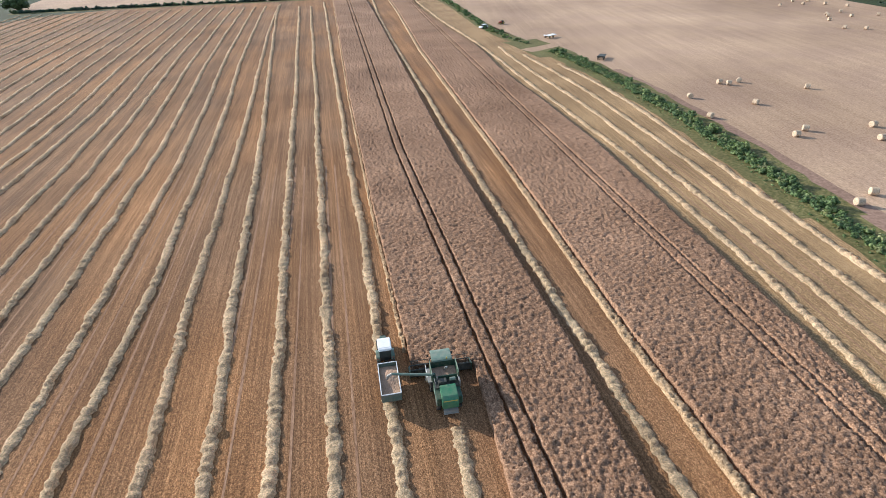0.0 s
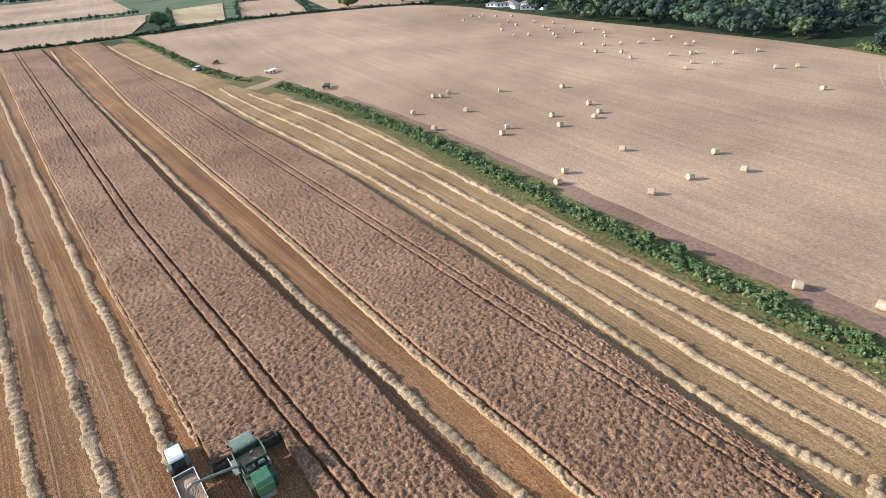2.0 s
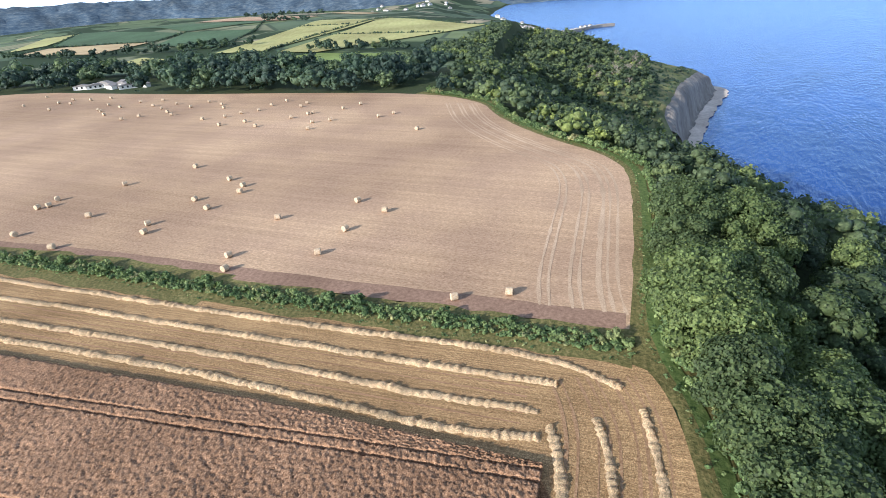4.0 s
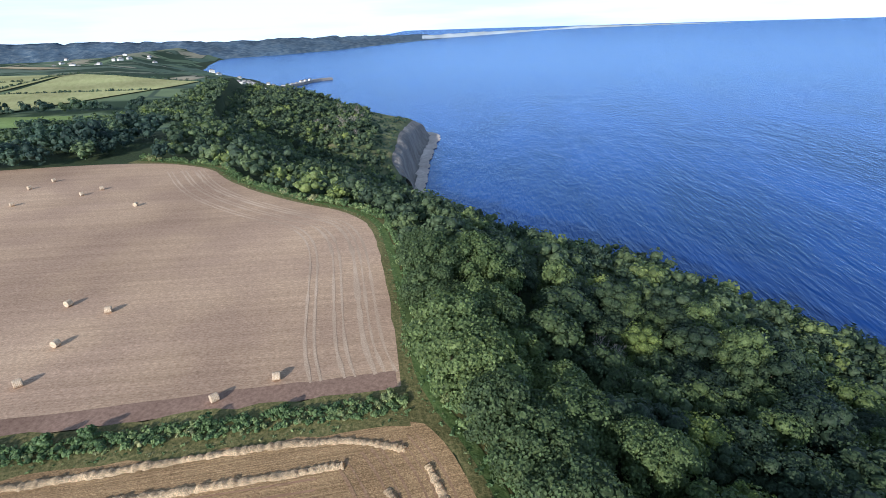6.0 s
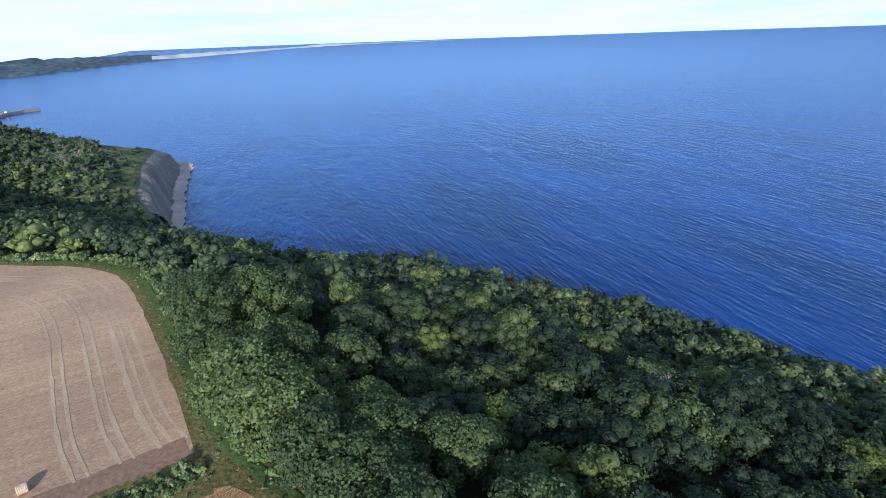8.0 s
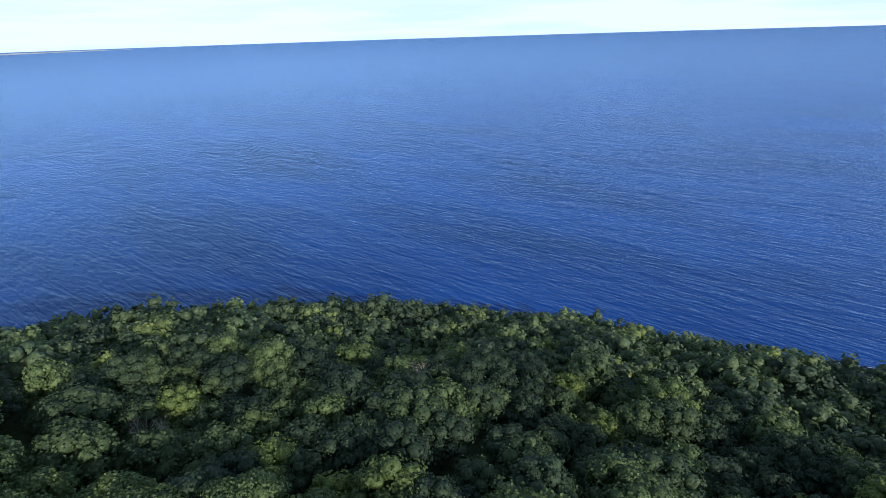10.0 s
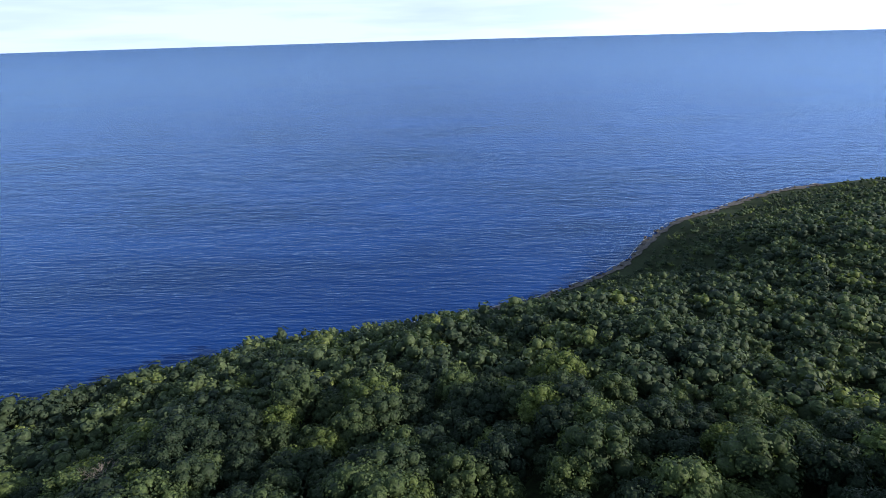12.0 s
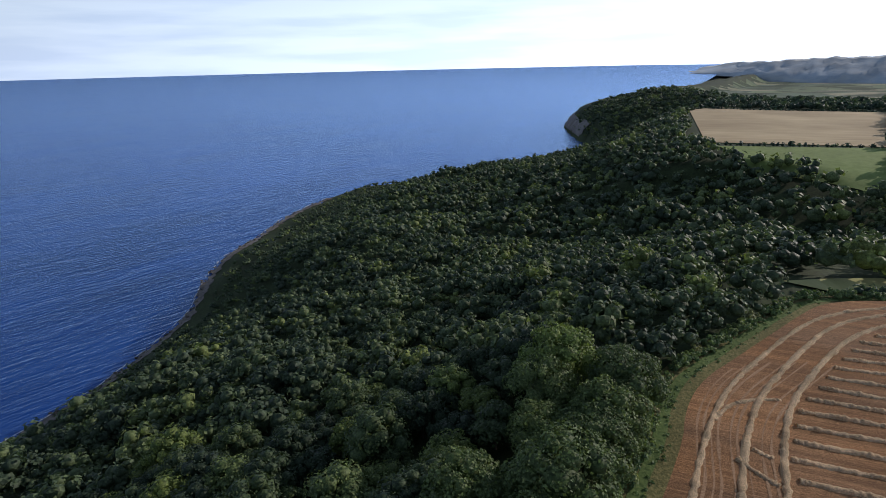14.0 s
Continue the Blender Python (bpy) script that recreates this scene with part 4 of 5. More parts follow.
FAR_FIELDS = (
    (((639, 936), (714, 942), (900, 1081), (860, 1130)), M_FIELD_LIGHT, "pale green field on the far hillside"),
    (((685, 896), (708, 706), (806, 737), (936, 1119)), M_FIELD_DARK, "dark green root-crop field on the hillside"),
    (((657, 655), (618, 523), (819, 588), (811, 729)), M_FIELD_DARK, "dark green root-crop field below the hedge"),
    (((985, 1004), (818, 736), (956, 641), (992, 787)), M_FIELD_DARK, "dull green field near the hilltop"),
    (((600, 863), (589, 695), (702, 701), (672, 885)), M_FIELD_TAN, "tan ripe field on the hillside"),
    (((563, 472), (566, 410), (952, 414), (948, 539)), M_FIELD_LIGHT, "pale green mown hillside field"),
    (((556, 380), (546, 323), (772, 187), (970, 413)), M_FIELD_LIGHT, "pale green mown field above the cliff wood"),
    (((514, 561), (440, 440), (527, 515), (544, 566)), M_FIELD_LIGHT, "bright green paddock among the trees"),
    (((1059, 923), (968, 637), (1120, 640), (1200, 930)), M_STUBBLE_PALE, "pale stubble field on the hilltop"),
    (((1286, 721), (1166, 563), (1230, 540), (1350, 700)), M_FIELD_TAN, "tan field on the skyline"),
    (((488, 370), (440, 200), (506, 172), (538, 318)), M_FIELD_GREEN, "dull green pasture behind the trees"),
    (((109, 426), (148, 579), (200, 570), (160, 419)), M_STUBBLE_PALE, "pale stubble field beyond the hedge"),
    (((176, 418), (207, 560), (300, 520), (252, 392)), M_STUBBLE_PALE, "pale stubble field beyond the hedge"),
    (((150, 600), (200, 760), (485, 744), (330, 560)), M_FIELD_TAN, "pale ripe field on the ridge"),
    (((-235, 386), (34, 400), (70, 545), (-260, 500)), M_STUBBLE_PALE, "pale pink stubble field beyond the boundary hedge"),
    (((-260, 520), (60, 590), (60, 900), (-300, 900)), M_STUBBLE_PALE, "pale stubble field in the distance"),
    (((66, 425), (100, 430), (138, 590), (84, 560)), M_FIELD_TAN, "tan field beyond the boundary hedge"),
    (((-727, -45), (-722, 150), (-431, 94), (-420, -13)), M_FIELD_TAN, "golden ripe field on the cliff top"),
    (((-404, -5), (-424, 92), (-300, 82), (-352, 14)), M_FIELD_GREEN, "green pasture beside the cliff wood"),
    (((-150.5, 17), (-172, 44), (-160, 47), (-147, 29)), M_FIELD_LIGHT, "narrow strip of pale grass"),
)
for corners, m, label in FAR_FIELDS:
    parcel("far_field", corners, m, label, 1.1 if corners[0][0] > 480 else 0.5)
for j, line in enumerate((((551, 403), (723, 423), (993, 422)), ((721, 418), (706, 228)), ((833, 517), (851, 433)), ((988, 689), (820, 591), (589, 497)), ((689, 913), (695, 694), (811, 729)), ((685, 896), (936, 1119)), ((708, 706), (657, 655), (618, 523)), ((600, 863), (680, 890)), ((772, 187), (970, 413)),
                          ((109, 426), (148, 579), (330, 560)), ((160, 419), (205, 570)), ((-260, 510), (60, 568)), ((-408, -5), (-428, 94)), ((-428, 97), (-720, 152)), ((-728, -45), (-724, 150)), ((-146.5, 30), (-156, 47), (-163, 66)), ((64, 424), (84, 560)))):
    bushes("hedgerow", along(line, 3.2, 2, 70 + j), 2.2, 3.0, 1, 8, 0.9, 80 + j, "dark hedgerow between distant fields", "hedgerow")
for j, line in enumerate((((545, 185), (562, 345)), ((571, 671), (592, 567), (623, 520), (640, 470)), ((560, 690), (580, 860)), ((260, 400), (290, 450), (330, 700)), ((400, 480), (520, 620)), ((150, 680), (420, 800)), ((-300, 908), (80, 912)), ((-300, 925), (80, 930)), ((940, 560), (992, 690)), ((1200, 900), (1260, 700)), ((-735, 160), (-430, 104)), ((-730, 190), (-350, 130)))):
    bushes("tree_row", along(line, 11, 9, 90 + j), 5.5, 10, 4, 22, 1.0, 100 + j, "row of dark green hedgerow trees", "tree row")
# pale blue-grey: air haze mixed into the land's own colour
M_HAZE_W = soil_material("haze_paled_land", (0.30, 0.36, 0.42), (0.38, 0.43, 0.47), (0.46, 0.48, 0.47), 0.012, 0.004, (1, 1, 3, 0), 0.2, 2.0)


def far_hill(name, rows, label, material, deep=450):
    """Distant hills: rows of heading in degrees, foot height and crest height as they stand seen 4 km off."""
    az = np.linspace(rows[0][0], rows[-1][0], 200)
    foot, crest = np.interp(az, [r[0] for r in rows], [r[1] for r in rows]), np.interp(az, [r[0] for r in rows], [r[2] for r in rows])
    crest = crest + ((hash_noise(az * 1.7, az * 0, 31) - 0.5) * 14 + (hash_noise(az * 6, az * 0, 32) - 0.5) * 5) * np.clip((crest - foot) / 60, 0, 1)
    rr = np.linspace(2000, 4890, 300)
    dip = (50 - (SEA + 116 * np.clip((rr - 1500) / 3400, 0, 1) ** 3)) / rr
    foot_r = np.interp(-(50 - foot) / 4000, -dip, rr)
    top_r = np.minimum(foot_r + deep, 4940)
    R_, Z_ = [foot_r - 10], [50 + (foot - 50) * foot_r / 4000 - 12]
    for f in np.linspace(0, 1, 10):
        rad = foot_r + (top_r - foot_r) * f
        z4 = foot + (crest - foot) * (f ** 0.7) + (hash_noise(az * 3, az * 0 + f * 5, 34) - 0.5) * 0.22 * (crest - foot) * (0.05 < f < 0.95)
        R_.append(rad), Z_.append(50 + (z4 - 50) * rad / 4000)
    R_.append(top_r + 40), Z_.append(top_r * 0 - 150)
    R_, Z_ = np.array(R_), np.array(Z_)
    A = np.radians(np.repeat(az[None], len(R_), 0))
    return tagged(new(name, grid_mesh(name, R_ * np.sin(A), R_ * np.cos(A), Z_, material)), label, "hills", kind="structure")


far_hill("backdrop_hills", ((10, -60, 50), (34, -60, 66), (45, -60, 60), (55, -80, 40), (66, -110, 14), (70, -115, 8), (76, -118, -2), (80, -112, -8), (84, -106, -4), (89, -90, 0), (94, -66, -4), (98, -46, -4), (101, -34, -18), (102, -30, -28)), "hazy blue hills and cliffs across the bay", M_HILL_HAZE)
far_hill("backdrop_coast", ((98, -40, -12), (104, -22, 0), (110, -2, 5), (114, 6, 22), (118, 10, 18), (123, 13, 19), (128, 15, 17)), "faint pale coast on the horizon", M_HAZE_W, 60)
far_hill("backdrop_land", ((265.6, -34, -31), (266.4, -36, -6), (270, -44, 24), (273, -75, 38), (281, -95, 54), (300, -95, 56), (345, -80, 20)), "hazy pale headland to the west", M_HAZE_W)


# ---- cliff, beaches and shore ----
def shore_band(name, x0, x1, u0, u1, material, up, rough_, label, category, nx=90, nu=8):
    X, U = np.meshgrid(np.linspace(x0, x1, nx), np.linspace(u0, u1, nu))
    e, c = np.interp(X, EDGE_X, EDGE_Y), np.interp(X, SHORE_X, SHORE_Y)
    Y = e - U * (e - c)
    Z = land(X, Y) + up
    steep = np.clip((U - u0) / (u1 - u0) * 4, 0, 1) * np.clip((u1 - U) / (u1 - u0) * 12, 0, 1)
    Y = Y - steep * rough_ * (1.1 + (hash_noise(X / 11, U * 30, 41) - 0.4) * 1.1 + (hash_noise(X / 4.5, U * 90, 42) - 0.4) * 0.5)
    return tagged(new(name, grid_mesh(name, X, Y, Z, material, False)), label, category, kind="structure")


shore_band("cliff_face", 470, 815, 0.885, 0.972, M_CLIFF, 0.8, 3.5, "bare grey crumbling shale cliff", "cliff", 240, 14)
M_SLOPE = soil_material("cliff_grass", (0.07, 0.09, 0.04), (0.13, 0.15, 0.07), (0.23, 0.20, 0.11), 0.09, 0.015, None, 0.6, 0.5)
shore_band("cliff_slope", 440, 820, 0.56, 0.90, M_SLOPE, 0.7, 1.2, "olive grass and scrub on the cliff top", "slope", 120, 16)
ribbon("beach", tuple((x, float(np.interp(x, SHORE_X, SHORE_Y)) + 3) for x in (440, 490, 540, 600, 640, 700, 750, 782, 800, 812)), 24, M_BEACH, 0.0, "pale shingle beach under the cliff", "beach", 6.0, 0.4, 11)
beach = bpy.data.objects["beach"]
for v in beach.data.vertices:
    v.co.z = max(v.co.z, SEA) + 0.8
M_PEBBLE = soil_material("dark_shingle", (0.08, 0.072, 0.068), (0.15, 0.137, 0.13), (0.26, 0.24, 0.22), 0.5, 0.05, None, 0.6, 0.3)
ribbon("shingle_shore", tuple((x, float(np.interp(x, SHORE_X, SHORE_Y)) + 1.5) for x in (-505, -450, -406, -350, -295, -245, -200, -160, -126, -95, -68, -36, 0, 30)), 6.0, M_PEBBLE, 0.0, "narrow grey shingle shore below the wood", "beach", 2.5, 1.7, 12)
shingle = bpy.data.objects["shingle_shore"]
for v in shingle.data.vertices:
    v.co.z = max(v.co.z, SEA) + 0.5
M_ROCK = soil_material("dark_rock", (0.045, 0.04, 0.035), (0.09, 0.08, 0.07), (0.16, 0.14, 0.12), 0.8, 0.1, None, 0.8, 0.3)
rnd = np.random.RandomState(77)
V, F, n0 = [], [], 0
for k in range(700):
    x = -505 + 540 * rnd.rand() ** 0.8
    y = float(np.interp(x, SHORE_X, SHORE_Y)) + rnd.randn() * 2.2
    r = 0.35 + 0.9 * rnd.rand() ** 2
    V.append(ICO_V * r * (0.7 + 0.6 * rnd.rand(len(ICO_V), 1)) * (1, 1, 0.6) + (x, y, SEA + 0.3 + r * 0.2))
    F.append(ICO_F + n0)
    n0 += len(ICO_V)
M_FOAM = paint_material("sea_foam", (0.75, 0.78, 0.80), 0.7, 0, (0.35, 0.42, 0.48), 0.6, 0.5)
FV, FF = [], []
for k in range(170):
    x = -505 + 540 * rnd.rand()
    dx = 3 + 6 * rnd.rand()
    y0, y1 = [float(np.interp(q, SHORE_X, SHORE_Y)) - 3.5 - rnd.rand() * 1.5 for q in (x, x + dx)]
    w = 0.12 + 0.3 * rnd.rand()
    b0 = len(FV)
    FV += [(x, y0, SEA + 0.12), (x + dx * 0.5, (y0 + y1) / 2 - w, SEA + 0.12), (x + dx, y1, SEA + 0.12), (x + dx * 0.5, (y0 + y1) / 2 + w, SEA + 0.2)]
    FF.append((b0, b0 + 1, b0 + 2, b0 + 3))
tagged(new("surf", mesh_of("surf", FV, FF, M_FOAM)), "thin broken white surf along the waterline", "surf", kind="stuff")
tagged(new("shore_rocks", mesh_of("shore_rocks", np.concatenate(V), np.concatenate(F), M_ROCK)), "dark boulders scattered along the waterline", "rocks", kind="stuff")
shore_band("pale_cliff", -1420, -1130, 0.90, 0.985, M_CLIFF, 1.0, 4.0, "pale eroded cliff at the far headland", "cliff", 60, 6)


scrub_x = np.random.RandomState(31)
scrub = np.stack([450 + scrub_x.rand(420) * 340, scrub_x.rand(420)], 1)
scrub_e, scrub_c = np.interp(scrub[:, 0], EDGE_X, EDGE_Y), np.interp(scrub[:, 0], SHORE_X, SHORE_Y)
scrub[:, 1] = scrub_e - (0.62 + 0.25 * scrub[:, 1] ** 1.6) * (scrub_e - scrub_c)
bushes("cliff_scrub", scrub, 2.2, 2.6, 3, 9, 0.6, 62, "dark scrub scattered over the cliff-top grass", "scrub")


# ---- harbour and village ----
M_WALL = paint_material("white_render", (0.72, 0.70, 0.66), 0.8, 0, (0.45, 0.40, 0.34), 0.5, 0.4)
M_ROOF = paint_material("grey_roof", (0.22, 0.21, 0.21), 0.8, 0, (0.30, 0.24, 0.20), 0.6, 0.5)
M_STONE = soil_material("harbour_stone", (0.22, 0.20, 0.18), (0.33, 0.30, 0.27), (0.42, 0.39, 0.35), 0.2, 0.02, None, 0.4, 0.3)
M_GLASS = paint_material("dark_glass", (0.02, 0.025, 0.03), 0.12, 0, (0.10, 0.09, 0.08), 0.3, 2)


def box(w, d_, h, x=0, y=0, z=0, bevel=0.03, top=(1.0, 1.0)):
    """A bevelled box standing at z, its top scaled by top."""
    bm = bmesh.new()
    bmesh.ops.create_cube(bm, size=1, matrix=Matrix.Translation((x, y, z + h / 2)) @ Matrix.Diagonal((w, d_, h, 1)))
    for v in bm.verts:
        if v.co.z > z + h / 2:
            v.co.x, v.co.y = x + (v.co.x - x) * top[0], y + (v.co.y - y) * top[1]
    if bevel:
        bmesh.ops.bevel(bm, geom=bm.edges[:], offset=bevel, segments=2, affect="EDGES")
    return bm


def prism(profile, x0, x1, bevel=0.03):
    """A side outline of (y, z) points carried from x0 to x1."""
    bm = bmesh.new()
    lo, hi = [bm.verts.new((x0, y, z)) for y, z in profile], [bm.verts.new((x1, y, z)) for y, z in profile]
    n_ = len(profile)
    bm.faces.new(lo)
    bm.faces.new(hi[::-1])
    for k in range(n_):
        bm.faces.new((lo[k], hi[k], hi[(k + 1) % n_], lo[(k + 1) % n_]))
    bmesh.ops.recalc_face_normals(bm, faces=bm.faces[:])
    if bevel:
        bmesh.ops.bevel(bm, geom=bm.edges[:], offset=bevel, segments=2, affect="EDGES")
    return bm


def tube(a, b_, r, r2=None, segs=14):
    a, b_ = Vector(a), Vector(b_)
    bm = bmesh.new()
    m = Matrix.Translation((a + b_) / 2) @ (b_ - a).to_track_quat("Z", "Y").to_matrix().to_4x4()
    bmesh.ops.create_cone(bm, cap_ends=True, segments=segs, radius1=r, radius2=r if r2 is None else r2, depth=(b_ - a).length, matrix=m)
    return bm


def merged(*bms):
    out = bmesh.new()
    for bm in bms:
        me = bpy.data.meshes.new("scratch")
        bm.to_mesh(me)
        bm.free()
        out.from_mesh(me)
        bpy.data.meshes.remove(me)
    return out


def house(x, y, rz, w=7, d_=10, h=3.2, label="small white house with a grey pitched roof", category="house"):
    t = thing("house", x, y, float(land(x, y)) - 0.3, rz, label=label, category=category)
    part("wall", box(w, d_, h, bevel=0), M_WALL, t)
    part("roof", prism(((-d_ / 2 - 0.3, h), (d_ / 2 + 0.3, h), (d_ / 2 + 0.3, h + 0.15), (0, h + w * 0.38), (-d_ / 2 - 0.3, h + 0.15)), -w / 2 - 0.3, w / 2 + 0.3, 0), M_ROOF, t)
    for k in (-0.28, 0.0, 0.28):
        part("window", box(0.08, 1.1, 1.1, -w / 2 - 0.02, d_ * k, 1.1, 0), M_GLASS, t)
    part("door", box(0.9, 0.08, 2.0, 0, -d_ / 2 - 0.02, 0.3, 0), M_ROOF, t)
    return t


rnd = np.random.RandomState(12)
for x, y in ((259, 322), (262, 315), (266, 308), (261, 301), (268, 297), (262, 289), (268, 283), (272, 318), (276, 306), (278, 294)):
    house(x, y, rnd.rand() * 180, 3.2, 8 + rnd.rand() * 3, 2.4, "pale static caravan with a low roof among trees", "caravan")
house(301, 214, 20, 8, 12, 4.5)
house(312, 224, 70, 7, 10, 4.0)
for k in range(22):
    x = 1520 + rnd.rand() * 170
    y = 190 + rnd.rand() * 90 + (x - 1520) * 0.1
    house(x, y, rnd.rand() * 90, 9, 13, 6, "small pale harbourside building", "house")
for k in range(40):
    a = radians(62 + rnd.rand() * 26)
    r = 1900 + rnd.rand() * 900
    x, y = r * math.sin(a), r * math.cos(a)
    if y > np.interp(x, SHORE_X, SHORE_Y) + 60:
        house(x, y, rnd.rand() * 90, 10, 15, 6, "distant white house on the hillside", "house")
quay = ((1555, 205), (1620, 160), (1680, 128), (1735, 112), (1780, 80), (1806, 46))
V, F = [], []
for k, (x, y) in enumerate(quay):
    for dx, dy, z in ((-5, -7, SEA - 3), (-4, -6, SEA + 7), (4, 6, SEA + 7), (5, 7, SEA - 3)):
        V.append((x + dx, y + dy, z))
    if k:
        b0, b1 = 4 * (k - 1), 4 * k
        F += [(b0, b1, b1 + 1, b0 + 1), (b0 + 1, b1 + 1, b1 + 2, b0 + 2), (b0 + 2, b1 + 2, b1 + 3, b0 + 3)]
F += [(0, 1, 2, 3), (b1 + 3, b1 + 2, b1 + 1, b1)]
tagged(new("harbour_wall", mesh_of("harbour_wall", V, F, M_STONE)), "curved grey stone harbour wall reaching into the sea", "harbour wall")
for k in range(7):
    x, y = 1600 + 22 * k, 172 - 11 * k
    t = thing("quay_shed", x, y, SEA + (7 if k > 3 else 4), 20 + 7 * k, label="small pale shed on the harbour quay", category="shed")
    part("wall", box(6, 12, 4, bevel=0), M_WALL, t)
    part("roof", prism(((-6.3, 4), (6.3, 4), (0, 6)), -3.3, 3.3, 0), M_ROOF, t)
parcel("harbour_beach", ((1500, 196), (1600, 168), (1690, 150), (1520, 250)), M_BEACH, "pale harbour beach", 1.5, 8)
hb = bpy.data.objects["harbour_beach"]
for v in hb.data.vertices:
    v.co.z = max(v.co.z, SEA + 1.5)

# ---- bales ----
def make_bale():
    t = thing("round_bale", 0, 0, -400, label="round straw bale lying on pale stubble", category="bale", group="round bales in the field")
    rnd_ = np.random.RandomState(9)
    bm = bmesh.new()
    prof = ((-0.60, 0.0), (-0.61, 0.34), (-0.60, 0.58), (-0.55, 0.655), (-0.3, 0.675), (0, 0.67), (0.3, 0.675), (0.55, 0.655), (0.60, 0.58), (0.61, 0.34), (0.60, 0.0))
    rings = []
    for x, r in prof:
        if r == 0:
            rings.append([bm.verts.new((x, 0, 0.66))])
        else:
            rings.append([bm.verts.new((x + (rnd_.rand() - 0.5) * 0.03, r * math.cos(a) * (0.98 + 0.05 * rnd_.rand()), 0.66 + r * math.sin(a) * (0.96 + 0.05 * rnd_.rand()))) for a in np.linspace(0, 6.2832, 22, endpoint=False)])
    for p, q in zip(rings[:-1], rings[1:]):
        for k in range(22):
            if len(p) == 1:
                bm.faces.new((p[0], q[k], q[(k + 1) % 22]))
            elif len(q) == 1:
                bm.faces.new((q[0], p[(k + 1) % 22], p[k]))
            else:
                bm.faces.new((p[k], q[k], q[(k + 1) % 22], p[(k + 1) % 22]))
    bmesh.ops.recalc_face_normals(bm, faces=bm.faces[:])
    part("straw_body", bm, M_BALE, t)
    wrap = bmesh.new()
    for x in (-0.42, -0.2, 0.02, 0.24, 0.44):
        vs = [[wrap.verts.new((x + o, 0.692 * math.cos(a), 0.66 + 0.685 * math.sin(a))) for o in (-0.012, 0.012)] for a in np.linspace(0, 6.2832, 22, endpoint=False)]
        for k in range(22):
            wrap.faces.new((vs[k][0], vs[k][1], vs[(k + 1) % 22][1], vs[(k + 1) % 22][0]))
    part("twine", wrap, M_TRACK, t, "pale binding twine")
    return t


bale = make_bale()
NEAR_BALES = ((128.5, 123.5), (119.7, 104.0), (115.6, 96.5), (111.1, 94.2), (111.1, 133.5), (104.0, 102.8), (99.4, 95.1), (97.6, 143.1), (91.6, 142.7), (93.4, 141.0), (89.7, 122.8), (88.4, 102.9),
              (84.2, 99.9), (76.9, 130.9), (73.5, 114.8), (97.2, 73.3), (110.2, 59.1), (105.5, 49.9), (94.2, 54.3), (82.8, 54.6), (78.1, 72.2), (73.0, 69.1), (72.5, 23.3), (76.0, 14.8))
FAR_BALES = ((210, 308), (233, 320), (202, 279), (218, 292), (216, 281), (226, 291), (226, 278), (193, 232), (200, 242), (203, 247), (214, 252), (231, 269), (209, 239), (185, 213), (191, 209), (222, 239),
             (213, 222), (207, 211), (226, 228), (200, 201), (195, 194), (218, 212), (211, 197), (188, 171), (223, 196), (217, 184), (193, 163), (179, 155), (210, 177), (200, 160), (185, 147), (178, 137),
             (206, 155), (216, 155), (226, 153), (193, 130), (214, 138), (221, 139), (200, 126), (202, 125), (186, 116), (176, 112), (190, 110), (211, 115), (220, 111), (197, 92), (203, 88), (179, 69))
for x, y in NEAR_BALES + FAR_BALES:
    copy_thing(bale, pose(x, y, 0.03, 0, 0, -35 + rnd.randn() * 35))
for o in (*bale.children_recursive, bale):
    bpy.data.objects.remove(o)


# ---- harvest machines ----
random.seed(7)
M_GREEN = paint_material("green_paint", (0.014, 0.066, 0.040), 0.42, 0, (0.30, 0.24, 0.16), 0.45, 1.6)
M_GREEN_PALE = paint_material("pale_green_paint", (0.13, 0.20, 0.155), 0.5, 0, (0.38, 0.32, 0.24), 0.5, 1.6)
M_HOOD = paint_material("bright_green_paint", (0.035, 0.19, 0.095), 0.4, 0, (0.32, 0.27, 0.18), 0.4, 1.4)
M_WHITE = paint_material("white_paint", (0.78, 0.78, 0.76), 0.4, 0, (0.45, 0.40, 0.34), 0.25, 1.4)
M_GREY = paint_material("dusty_steel", (0.30, 0.30, 0.28), 0.55, 0.4, (0.36, 0.30, 0.23), 0.6, 1.8)
M_DARK = paint_material("dark_steel", (0.04, 0.045, 0.04), 0.6, 0.2, (0.25, 0.20, 0.14), 0.5, 2.0)
M_TYRE = paint_material("tyre_rubber", (0.022, 0.022, 0.022), 0.85, 0, (0.22, 0.17, 0.12), 0.7, 2.0)
M_RIM = paint_material("yellow_rim", (0.55, 0.42, 0.06), 0.5, 0, (0.30, 0.22, 0.14), 0.5, 2.0)
M_TRAILER = paint_material("dull_trailer_paint", (0.10, 0.14, 0.11), 0.6, 0, (0.30, 0.25, 0.19), 0.55, 1.8)
M_GRAIN = soil_material("threshed_grain", (0.34, 0.22, 0.15), (0.46, 0.31, 0.22), (0.56, 0.40, 0.29), 9, 0.8, None, 0.6, 0.04)
M_RED = paint_material("faded_red_paint", (0.35, 0.05, 0.03), 0.5, 0, (0.20, 0.14, 0.10), 0.5, 2)


